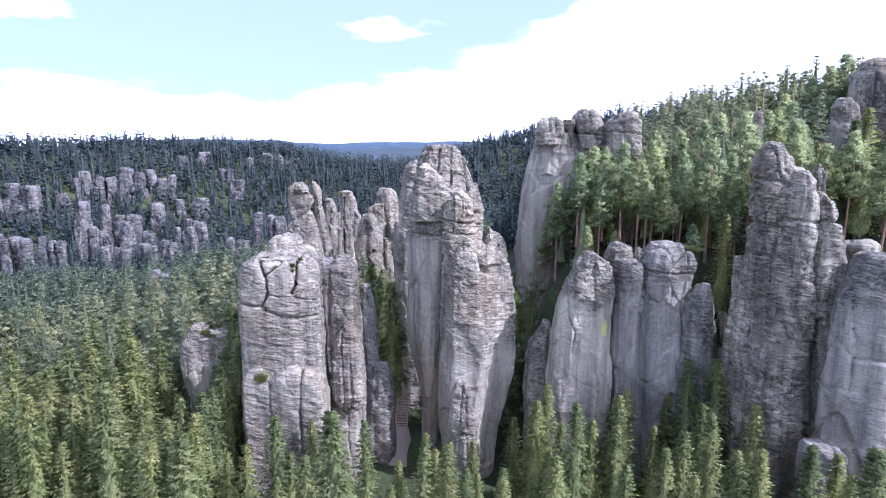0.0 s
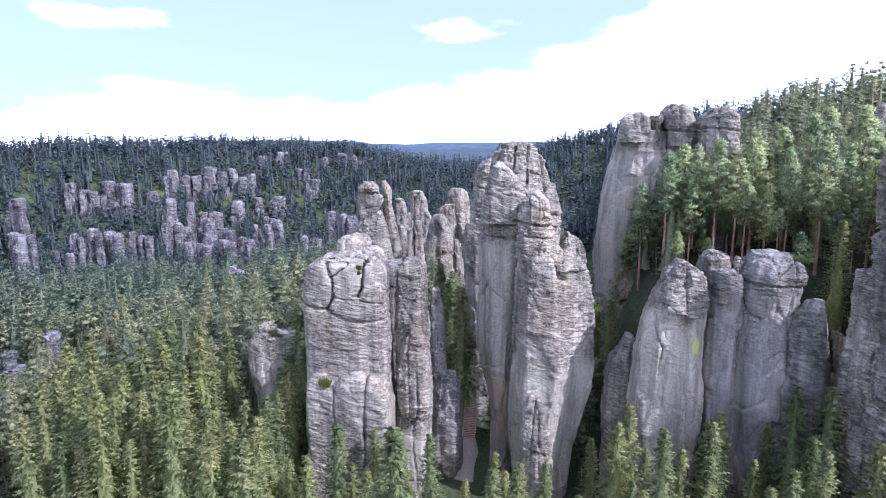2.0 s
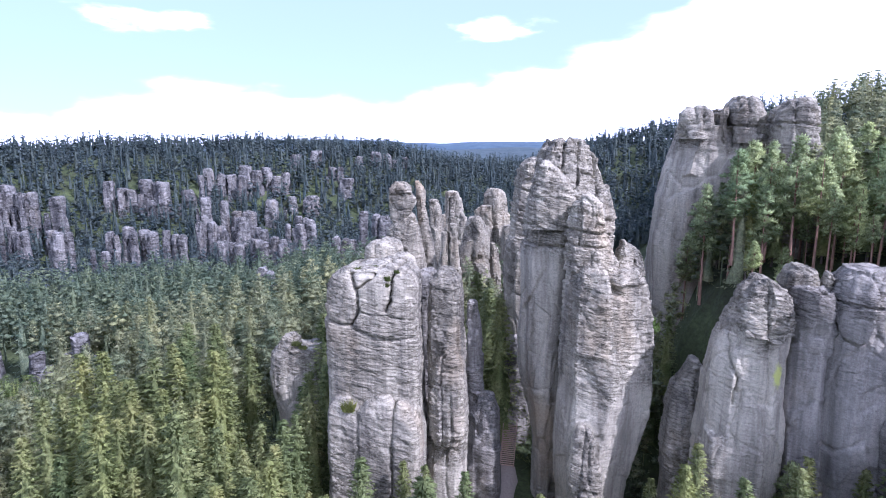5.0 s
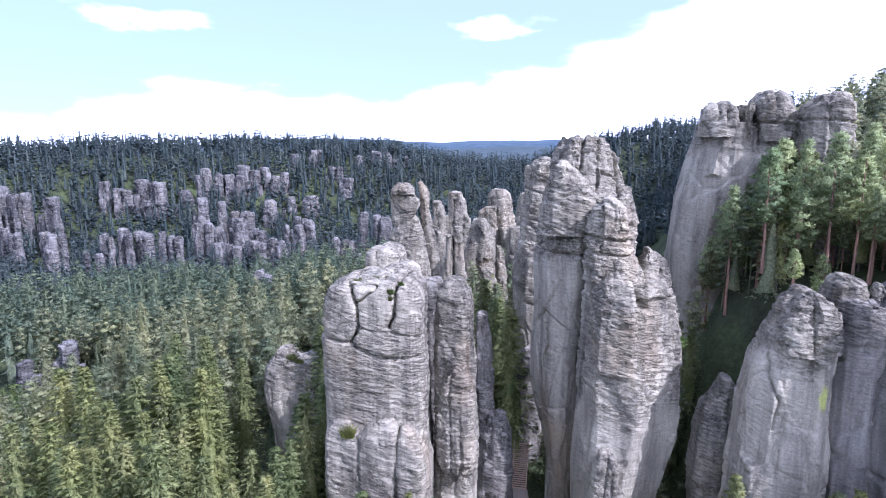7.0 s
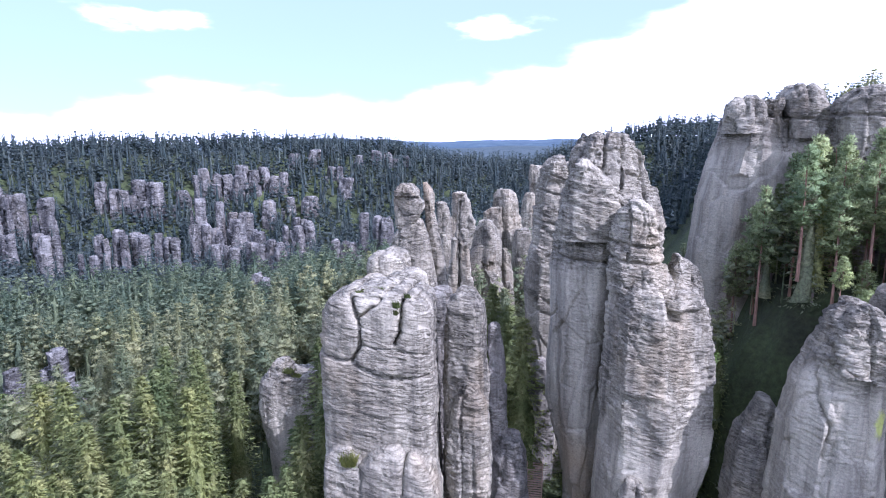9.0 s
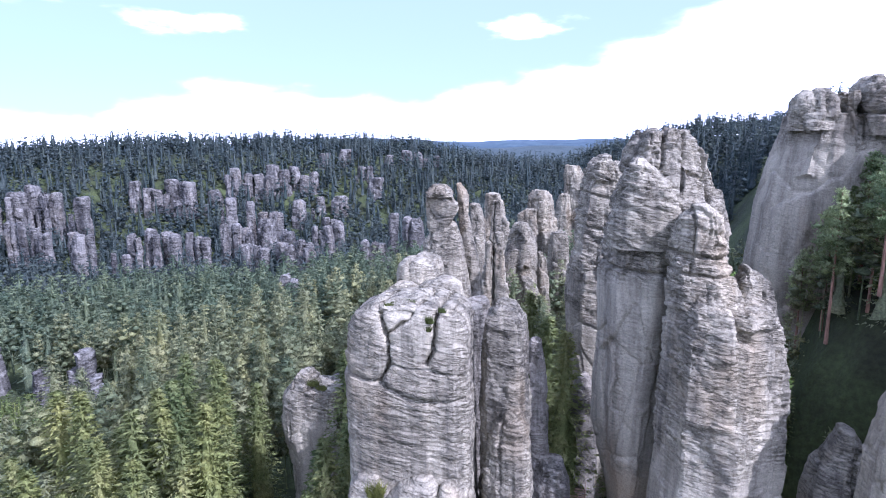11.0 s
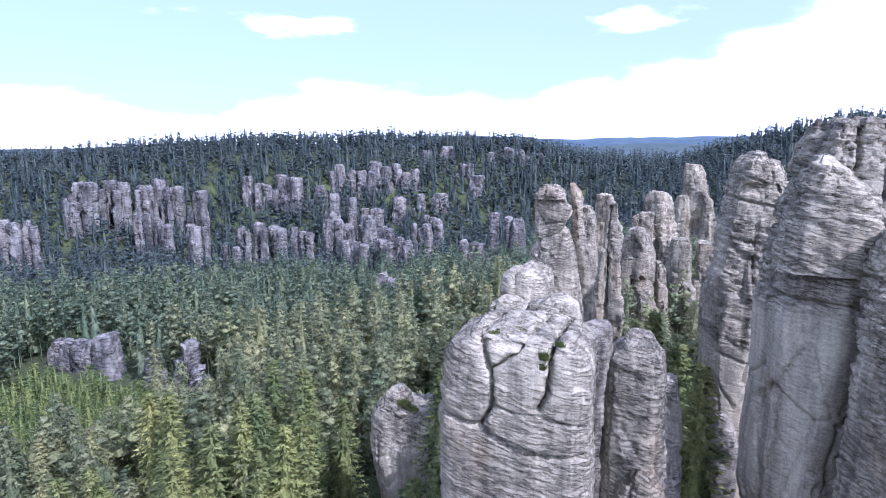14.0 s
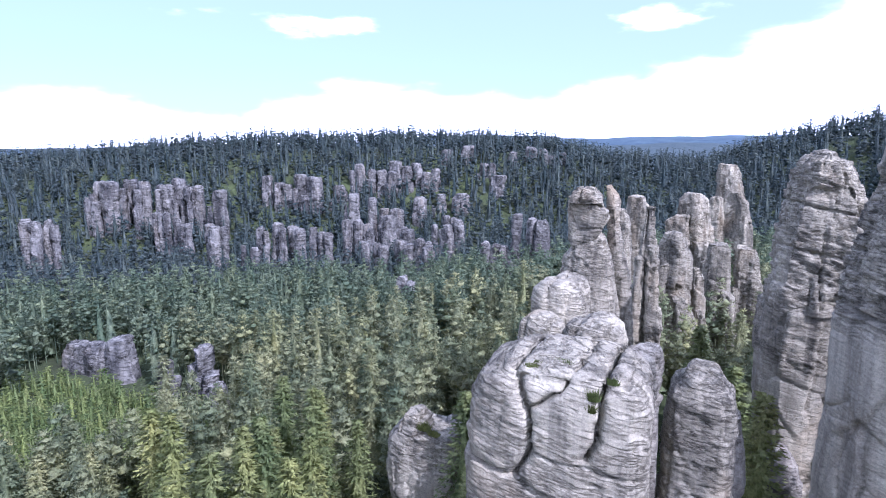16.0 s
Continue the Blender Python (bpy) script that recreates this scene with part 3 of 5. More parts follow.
rock("rock_tower", [(35.8, -21.2, -18.4), (34, -21.4, -18), (27.4, -21.4, -18.1), (13.7, -21.5, -18.2), (-3.8, -22.2, -18.3)], 91, 5, None, "dark sandstone pillar wedged between two pale towers", "rock tower", "sandstone towers", ROCK_DARK_SHADED, seed=5, strata=0.5)
rock("rock_tower", [(31.8, -13.5, -12.4), (28.8, -13.7, -12), (22.9, -13.8, -11.6), (17.9, -13.7, -11.1)], 92, 4, None, "narrow dark sandstone needle beside a tower", "rock tower", "sandstone towers", ROCK_DARK_SHADED, seed=6, strata=0.4, dome=1.0)
rock("boulder", [(18.6, -12.3, -9.1), (16.7, -13.3, -8.4), (12.3, -13.4, -8.4), (5.2, -13.3, -8.5)], 90, 6, None, "large smooth dark boulder beside the path", "boulder", "boulders", ROCK_DARK_SHADED, seed=7, strata=0.2, flute=0.5)

# the tall pair: rear tower and front tower with a head-like block
tw = tower("tall layered sandstone tower with a domed ridged summit", -1, 94, -4)
rock("body", [(54.2, -3.3, 1.5), (53.7, -3.9, 2.6), (52.3, -4.4, 3.5), (49.2, -4.8, 4.6), (46.5, -5.6, 5.4), (42.8, -6.2, 6), (39.1, -6.6, 5.7), (32.4, -6.3, 3.9), (26.6, -6.7, 3), (22.6, -6.4, 2.5), (17.6, -5.1, 2), (12.5, -4.5, 1.6), (6.3, -4.3, 1.1), (-4.4, -4.3, 1.1)], 95, 12, tw, n=3.0, strata=2.3, flute=0.25, lump=0.6, block=0.5, cell=(3.2, 3.2, 7), res=0.18, seed=8, dome=0.3, turn=20, dip=0.2, bed=0.75, smooth_below=41,
     rifts=1, cracks=[(0.15, 0.9, [(-0.7, 55.5), (-0.8, 54.9), (-1.0, 52.9), (-1.2, 51.0)]), (0.14, 0.9, [(1.0, 54.4), (1.0, 53.4), (0.9, 51.0), (0.8, 48.4)]),
             (0.14, 0.9, [(2.6, 53.6), (2.9, 52.6), (3.3, 51.0), (3.5, 47.8)]), (0.17, 0.8, [(-6.2, 46.6), (-3.3, 45.3), (-0.7, 44.4), (0.4, 44.0)]),
             (0.2, 0.7, [(-6.8, 41.3), (-5.8, 40.8), (-0.5, 40.7)]), (0.2, 0.7, [(-5.5, 50.2), (-3.5, 49.6)]), (0.16, 0.5, [(1.4, 50.6), (3.2, 49.8)])])
rock("leaning_slab", [(51.6, -3.7, -2.7), (50.9, -4.2, -1.7), (49.3, -4.9, -0.2), (47.6, -5.3, 0.8), (45.3, -5.8, 0.9), (43.1, -5.8, 0.6)], 91.2, 5, tw, n=2.8, strata=2.2, flute=0.1, lump=0.3, block=0.3, res=0.17, seed=74, dome=0.4, dip=0.3, bed=0.7, cut=0.1, foot=False)
tw = tower("tall rounded sandstone tower with slanting layered ridges", -6, 113, 14)
rock("body", [(36.8, -9.8, -2.8), (36, -10.4, -2.3), (32.5, -10.7, -3), (26.2, -10.4, -3.5), (19.8, -9.6, -3.1), (14.5, -9.1, -2.6)], 114, 9.5, tw, n=3.2, strata=0.8, flute=0.2, lump=0.5, block=0.3, res=0.22, seed=9, dome=0.12, dip=0.12, bed=0.5, smooth_below=31)
rock("upper_block", [(51.8, -6.8, -4.8), (51, -8, -3.7), (49.1, -8.5, -2.8), (47.4, -8.7, -2.2), (44.6, -9.1, -1.9), (42.3, -9.5, -2.3), (39.3, -9.7, -2.3), (37.2, -10.2, -2.5), (36, -10, -2.7)], 114, 8.8, tw, n=3.0, strata=2.2, flute=0.15, lump=0.5, block=0.4, res=0.2, seed=109, dome=0.35, dip=0.28, bed=0.7, joints=[(42, 0.5), (46.5, 0.4)], foot=False,
     cracks=[(0.16, 0.5, [(-4.6, 52), (-4.2, 49), (-2.5, 46), (-1.0, 43)])])
tw = tower("massive sandstone tower with a head-like block on its shoulders", 5, 86, -1)
rock("body", [(39.3, 1, 6.9), (38.8, -0, 8.9), (36.7, -0.4, 10.1), (34.1, -0.4, 10.5), (30.5, -0.6, 10.8), (26.9, -0.8, 11.3), (23.2, -0.7, 11.4), (19.5, -0.9, 11), (15.7, -1.1, 9.9), (10.9, -0.9, 8.8), (6, -0.3, 8.4), (-1, 0.2, 7.8)], 87, 11, tw, n=3.4, strata=1.2, flute=0.2, lump=0.4, block=0.3, res=0.19, seed=10, dome=0.25, turn=45, skew=-2.6, dip=0.16, smooth_below=24,
     cracks=[(0.3, 0.8, [(4.6, 41), (5.6, 37.5), (6.3, 36)])])
rock("head", [(47.5, 1.2, 2.9), (46.8, 0.2, 3.7), (44.4, -0.3, 4.3), (42.7, -0.4, 4.6), (40.9, -0.4, 5.3), (38.6, -0.4, 6.2)], 87, 6.5, tw, n=2.8, strata=2.2, flute=0.2, lump=0.4, block=0.45, bed=0.7, res=0.15, seed=11, rifts=1, dome=0.4, joints=[(43.4, 0.5), (41.8, 0.5)], foot=False)
rock("shoulder", [(41.6, 6.6, 7.1), (40.7, 6, 8.5), (38.7, 5.7, 9.5), (37.4, 5.5, 9.6)], 89.5, 5, tw, n=2.4, strata=0.8, flute=0.4, lump=0.6, res=0.2, seed=12, dome=0.7, foot=False)
rock("foot_block", [(19.5, 1.9, 3.1), (18.3, 1.3, 3.6), (16.1, 1.2, 3.8), (14.7, 0.9, 4.7), (9.7, 1.1, 5.2), (2.2, 1.6, 5.1)], 81.4, 4, tw, n=2.6, strata=0.5, flute=0.8, lump=0.8, res=0.2, seed=13, dome=0.8, foot=False)

# the pointed tower and the dark wall beside it
tw = tower("pointed sandstone tower with a rugged sunlit crest and lichen", 20, 82, 2)
rock("body", [(38.9, 19.9, 22), (38.1, 19, 23.5), (36, 18.5, 24.3), (33.5, 17.3, 24.5), (31.3, 16.3, 24.4), (28.3, 15.9, 24.5), (24.9, 15.7, 24.5), (19.6, 15.3, 24.6), (16, 15.1, 24.7), (13.2, 15, 24.4), (8.6, 14.8, 24.1), (2, 15, 24)], 82, 9, tw, mat=ROCK_LICHEN, n=3.0, strata=0.5, flute=0.6, lump=0.5, block=0.4, turn=10, res=0.21, seed=14, dome=0.4, smooth_below=33,
     cracks=[(0.09, 0.5, [(17.6, 33.5), (17.4, 30.5), (18.6, 28.5), (18.2, 25.5)])])
rock("crest", [(39.0, 20.3, 21.8), (38.2, 19.4, 23.1), (36.6, 18.8, 24.2), (34.6, 18.2, 24.6), (33.4, 18.4, 24.5)], 81.6, 8.6, tw, mat=ROCK_LICHEN, n=3.4, strata=1.4, flute=0.3, lump=0.4, block=1.1, cell=(1.7, 1.7, 2.4), res=0.18, seed=114, dome=0.3, rifts=3, cut=0.22, foot=False)
rock("side_slab", [(27.4, 15.1, 16.4), (26, 14.5, 17.3), (24.2, 13.3, 17.4), (21.4, 12.7, 17.5), (15.7, 12.3, 17.2), (-0.9, 12.7, 16.8)], 87, 6, tw, n=2.6, strata=0.6, flute=1.0, lump=0.8, res=0.24, seed=15, dome=0.6)
tw = tower("dark flat-topped sandstone wall with stacked boulders", 27, 84, 2)
# the wall stands in shade, which its darker rock colour imitates
rock("body", [(38, 24.5, 29.2), (36.3, 24.6, 29.6), (25.8, 25.3, 29.8), (16.7, 25.5, 30.3), (2.5, 26.2, 31.1)], 85, 8, tw, n=3.6, strata=0.5, flute=0.4, turn=-8, seed=16, dome=0.15, smooth_below=36, mat=ROCK_DARK_SHADED)
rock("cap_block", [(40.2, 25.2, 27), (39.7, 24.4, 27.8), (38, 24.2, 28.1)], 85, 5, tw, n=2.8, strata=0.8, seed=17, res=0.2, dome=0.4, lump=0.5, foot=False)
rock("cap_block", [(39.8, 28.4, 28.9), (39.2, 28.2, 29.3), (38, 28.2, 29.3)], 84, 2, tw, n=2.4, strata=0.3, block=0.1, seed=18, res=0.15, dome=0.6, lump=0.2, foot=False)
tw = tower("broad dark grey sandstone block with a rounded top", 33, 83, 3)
# block and shoulder also have their shade in the rock colour
rock("body", [(40.3, 30.3, 34.8), (39.4, 29.4, 36.2), (38, 29, 37), (36.8, 28.7, 36.9), (33.4, 28.6, 36.3), (30, 28.3, 37.2), (26.5, 28.3, 38.3), (21.2, 28.3, 38.7), (15.8, 29.3, 38.6), (3.7, 30.9, 38.7)], 84, 9, tw, n=3.8, strata=0.5, flute=0.4, turn=6, res=0.22, seed=19, dome=0.2, smooth_below=36, mat=ROCK_DARK_SHADED, joints=[(36.6, 0.5)])
rock("rock_tower", [(35.2, 36.4, 37.3), (33.3, 35, 37.8), (29.2, 33.8, 38.8), (22.4, 33.8, 39.7), (13.7, 34.7, 40.4), (4.7, 35.7, 40.7)], 80, 6, None, "dark blue-grey sandstone shoulder", "rock tower", "sandstone towers", ROCK_DARK_SHADED, seed=20, strata=0.4, flute=0.5, turn=-30)
rock("rock_tower", [(30.4, 40.7, 41.7), (26.6, 40.5, 42.5), (17.7, 41.9, 44.4), (3.8, 43, 46.5)], 83, 5, None, "thin dark sandstone rib in a shaded cleft", "rock tower", "sandstone towers", None, seed=21, strata=0.4)

# the clustered tower at the slope's edge
tw = tower("clustered tall sandstone tower of several weathered columns", 44, 71, 8)
rock("column", [(54.4, 40, 41.8), (53.5, 38.9, 42.4), (51.8, 38.5, 43.1), (49, 38.6, 43.9), (44.8, 39, 45.1), (40.6, 39.6, 45.9), (36.2, 39.6, 46.7), (30.3, 39.9, 47.5), (24.1, 40.1, 48), (17.8, 40.6, 48.1), (8.9, 41.4, 48.9)], 72.5, 7, tw, n=3.2, strata=1.2, flute=0.8, block=1.0, cell=(2.6, 2.6, 6), turn=-4, bed=0.8, res=0.28, seed=22, dome=0.6, joints=[(50.2, 0.6), (44.6, 0.6), (41, 0.4)])
rock("column", [(51.4, 42, 43.6), (50.5, 41.7, 44.2), (48.5, 41.4, 44.9), (46.4, 41.4, 45.1), (41.6, 41.8, 45.6), (35.2, 42.3, 46.2), (30.8, 42.9, 46.5)], 70.5, 5.5, tw, n=3.2, strata=1.0, flute=0.6, block=0.9, turn=-4, bed=0.8, res=0.28, seed=23, dome=0.5, joints=[(45.6, 0.5)], foot=False)
rock("column", [(48.9, 44.7, 45.3), (47.7, 44.6, 46.5), (46.1, 44.7, 47), (45, 44.8, 47.8), (41.7, 44.9, 48.6), (38.2, 45.4, 49.4), (33.9, 46.1, 49.7), (29.5, 46.6, 49.7), (19.7, 47.3, 50.1), (10.2, 48.3, 51)], 70, 5.5, tw, n=3.0, strata=0.8, flute=0.7, block=0.8, res=0.28, seed=24, dome=0.8, joints=[(45.6, 0.7)], foot=False)
rock("column", [(39.8, 39, 39.7), (38.5, 38.6, 40.4), (33.9, 38.7, 41.1), (29.2, 38.6, 41.8), (21.2, 38.7, 42.7), (8.7, 39.8, 43.8)], 75, 5, tw, n=2.7, strata=0.8, flute=0.9, res=0.22, seed=25, dome=0.8)
# slab and the block at its foot: shade painted by the darker rock
rock("rock_tower", [(41.3, 48.7, 52), (40, 47.6, 54.7), (36.7, 46.5, 56.4), (32.7, 45.9, 58.3), (25.7, 45.9, 60), (22.2, 45.8, 60.5), (12.7, 46.3, 61.9)], 66.5, 10, None, "great smooth sandstone slab with faint stains", "rock tower", "sandstone towers", ROCK_DARK_SHADED, seed=26, smooth_below=38, strata=0.3, flute=0.5, block=0.3, n=3.2, turn=-25, res=0.28)
rock("boulder", [(19.1, 43.8, 47), (18.4, 43.5, 47.8), (15.9, 43.4, 48.5), (12.9, 43.4, 49)], 64.5, 4, None, "split sandstone block at a slab's foot", "boulder", "boulders", ROCK_DARK_SHADED, seed=27, strata=0.4, flute=0.3, lump=0.3, block=0.4, dome=0.08, n=4.5, res=0.24, cracks=[(0.12, 0.9, [(40.2, 32), (40.6, 28), (40.3, 20)])])
rock("rock_tower", [(42.7, 51.9, 54.2), (42.2, 51.3, 54.9), (41.4, 51.4, 54.9), (40.6, 51.9, 54.3), (39.3, 51.6, 54.4), (37.5, 51.4, 55.7)], 73, 4, None, "mushroom-shaped sandstone block on a ledge", "rock tower", "sandstone towers", None, seed=28, strata=0.4, dome=0.2, res=0.2)

# on the wooded slope
rock("rock_tower", [(69.4, 82.7, 89.9), (68.4, 81.2, 94.4), (65.7, 81, 95.9), (55.8, 80.5, 98.4), (44.4, 80.7, 100.1), (31.5, 82.2, 101.9)], 121, 12, None, "big dark sandstone cliff among pines on the slope", "rock tower", "sandstone towers", None, seed=29, strata=0.7, flute=1.0, block=1.2, cell=(4, 4, 9), n=3.5, turn=-20)
FOOT.append((78, 106, 13, 13))
FOOT.append((68, 93, 8, 9))
rock("rock_tower", [(63.6, 77.8, 80), (62.3, 77.1, 81.3), (55.8, 76.7, 82.6), (50.2, 76.5, 83.3), (45.6, 76.8, 83.8)], 119, 6, None, "dark sandstone buttress beside a cliff", "rock tower", "sandstone towers", None, seed=30, strata=0.6)
rock("rock_tower", [(60.9, 56.7, 57.7), (60.2, 56.4, 57.9), (55.6, 56.6, 58.3), (48.4, 57.3, 59.1)], 109, 2, None, "slim grey sandstone pillar among pines", "rock tower", "sandstone towers", None, seed=31, strata=0.3, lump=0.3, flute=0.3)
rock("rock_tower", [(51.9, 51.4, 52.3), (51.1, 50.9, 52.6), (48.4, 51.4, 52.9), (42.1, 52.1, 53.9)], 81, 2, None, "slim grey sandstone post behind a tower", "rock tower", "sandstone towers", None, seed=32, strata=0.3, lump=0.3, flute=0.3)
tw = tower("huge shaded sandstone wall with rounded blocks on its crest", 26, 116, 20)
rock("body", [(57.2, 18.3, 32.4), (55.5, 17.9, 32.6), (50.2, 16.4, 33.6), (44.5, 15.4, 34.7), (38.7, 14.9, 35.1), (32.9, 14.8, 34.9), (28.1, 15.4, 35), (19.7, 15.6, 35.4)], 122, 12, tw, n=5.0, strata=0.35, flute=0.5, lump=0.9, block=0.5, cell=(4, 4, 10), res=0.34, seed=33, dome=0.1, turn=9, smooth_below=54)
rock("crest_block", [(60, 19.2, 22.4), (59.3, 18.3, 23.5), (56, 18, 23.9), (55.1, 18, 24)], 121.2, 9, tw, n=4.0, strata=0.7, flute=0.3, block=0.5, res=0.28, seed=79, dome=0.25, turn=-12, foot=False)
rock("crest_block", [(60.1, 23.7, 25.8), (59.4, 23.4, 26), (54.6, 23.4, 26.5)], 120.6, 8, tw, foot=False, n=4.0, strata=0.6, flute=0.5, block=0.7, turn=-20, res=0.32, seed=34, dome=0.3)
rock("crest_block", [(61.5, 26.7, 30.1), (60.7, 25.9, 30.9), (57.9, 25.8, 31.9), (54.4, 26.1, 32.5)], 120.3, 9, tw, foot=False, n=4.0, strata=0.6, flute=0.5, block=0.5, turn=-4, res=0.3, seed=35, dome=0.3, joints=[(57.0, 0.8)])
rock("crest_block", [(60.3, 32.4, 36.2), (59.4, 30.9, 36.8), (57, 30.4, 37.1), (50.4, 31.6, 37.9), (37.2, 32, 39.2)], 114, 8, tw, n=4.0, strata=0.6, flute=0.5, block=0.5, turn=-4, res=0.3, seed=36, dome=0.3, joints=[(57.2, 0.8)])

# the hooded figure-like pillar and the domes behind the broad tower
tw = tower("sandstone pillar with an overhanging hooded top block", -29, 117, 21)
rock("body", [(40.6, -31.2, -27.7), (39.6, -32.2, -27.2), (38.6, -32.9, -27), (37.1, -33.3, -26.7), (34.9, -33.3, -26.4), (31.3, -32.4, -25.8), (27, -30.4, -25.1), (21.1, -29.4, -24.5)], 118, 7, tw, n=2.7, strata=0.6, flute=0.4, lump=0.5, block=0.5, res=0.2, seed=37, dome=0.5)
rock("face_block", [(46.3, -32.3, -28.3), (45.5, -32.5, -27.9), (44.6, -32.5, -27.1), (43.7, -32.4, -27.3), (42.4, -32.3, -28.0), (40.4, -32.1, -29.2), (39.9, -31.7, -29.8)], 117, 4.4, tw, n=6.0, strata=0.2, flute=0.1, lump=0.2, block=0.35, cell=(2.5, 2.5, 4), res=0.17, seed=38, dome=0.05, turn=6, foot=False,
     rifts=0, cracks=[(0.12, 0.4, [(-31.9, 45.6), (-31.2, 43.4), (-30.4, 42.3), (-28.2, 42.6)]), (0.14, 0.5, [(-32.8, 46.1), (-29.9, 45.9), (-27.2, 45.0)])])
rock("hood", [(47.3, -31.0, -28.9), (46.9, -31.5, -28.5), (46.3, -31.9, -28.2), (45.7, -31.9, -28.2)], 116.6, 5.6, tw, n=3.0, strata=0.7, flute=0.1, lump=0.3, block=0.35, cell=(1.6, 1.6, 1.6), res=0.16, seed=138, dome=0.25, dip=0.3, foot=False)
rock("rock_tower", [(47.3, -28.8, -28.1), (45.9, -28.8, -27.1), (40.7, -28.8, -26.4), (36.2, -28.2, -25.5), (26.9, -27.6, -24.6)], 123, 4, None, "thin sandstone pillar behind the hooded one", "rock tower", "sandstone towers", None, seed=39, strata=0.8)
rock("boulder", [(38.3, -30.7, -28.8), (37.8, -31.8, -27.8), (36.8, -32.1, -27.4), (35.2, -32.2, -27.3), (31.3, -32, -27.2)], 107, 6, None, "smooth domed sandstone boulder", "boulder", "domed boulders", None, seed=40, strata=0.3, flute=0.05, block=0.06, lump=0.12, res=0.22, dome=0.22, foot=False)
rock("boulder", [(38.1, -31.7, -28.7), (37.5, -32.4, -27.7), (36, -32.7, -27.1), (33.8, -32.7, -26.7), (31.6, -32.5, -26.7)], 104, 5.5, None, "layered domed sandstone boulder on a ledge", "boulder", "domed boulders", None, seed=41, strata=0.3, flute=0.05, block=0.06, lump=0.12, res=0.2, dome=0.22, foot=False)
rock("boulder", [(36.1, -31.3, -28.8), (35.5, -31.9, -28), (34.1, -32.1, -27.6), (31.8, -32.1, -27.6)], 98, 5, None, "low layered sandstone boulder", "boulder", "domed boulders", None, seed=42, strata=0.3, flute=0.05, block=0.06, lump=0.12, res=0.2, dome=0.22, foot=False)
rock("boulder", [(38.7, -24.1, -22), (38.1, -25.5, -21.3), (37, -26.1, -21), (35.2, -26.1, -20.8), (33.3, -25.8, -20.7)], 91, 5.5, None, "pale rounded sandstone block behind the crown", "boulder", "domed boulders", None, seed=43, strata=0.35, flute=0.08, block=0.12, lump=0.22, res=0.2, dome=0.2, foot=False)
rock("rock_tower", [(29.6, -31.0, -22.4), (28, -33, -20.6), (20, -34, -20), (2, -35, -20)], 99, 22, None, "broad sandstone ridge that carries the boulders", "rock tower", "sandstone towers", None, seed=44, strata=0.8, n=2.6, dome=0.1, res=0.35)

# the low tower in the trees
tw = tower("low sandstone tower with a banded cap in the forest", -43, 97, 4)
rock("body", [(21.3, -46.3, -39.1), (20.5, -46.9, -38.8), (16.9, -47.3, -38.4), (13.7, -46.9, -38.5), (10.5, -46.1, -38.5), (3.9, -45.7, -38.6)], 98.5, 7, tw, n=4.4, strata=0.6, flute=0.3, lump=0.4, block=0.3, res=0.2, seed=45, dome=0.1, smooth_below=18)
rock("banded_cap", [(23.4, -44.7, -43.2), (22.7, -45.3, -42.6), (21.1, -45.6, -42.4), (19.4, -45.7, -42.2)], 97.5, 4.5, tw, n=3.4, strata=1.6, flute=0.1, lump=0.3, block=0.2, res=0.16, seed=145, dome=0.35, foot=False)
FOOT.append((-43, 91, 6.5, 9))
FOOT.append((-39.5, 82, 5.5, 12))
rock("side_column", [(21.4, -46.1, -45.3), (19.3, -46.7, -44.8), (15.1, -46.8, -44.7), (10.9, -45.8, -44.2), (6.6, -45.4, -43.9)], 97, 3, tw, n=2.6, strata=0.5, lump=0.4, seed=46, dome=0.6, res=0.2)
rock("back_column", [(21.2, -41.6, -40.6), (19, -42.8, -39.8), (13.6, -42.6, -39.3), (4.7, -42.2, -39.2)], 101, 4, tw, mat=ROCK_DARK_SHADED, n=2.6, strata=0.5, lump=0.4, seed=47, dome=0.6, res=0.2)

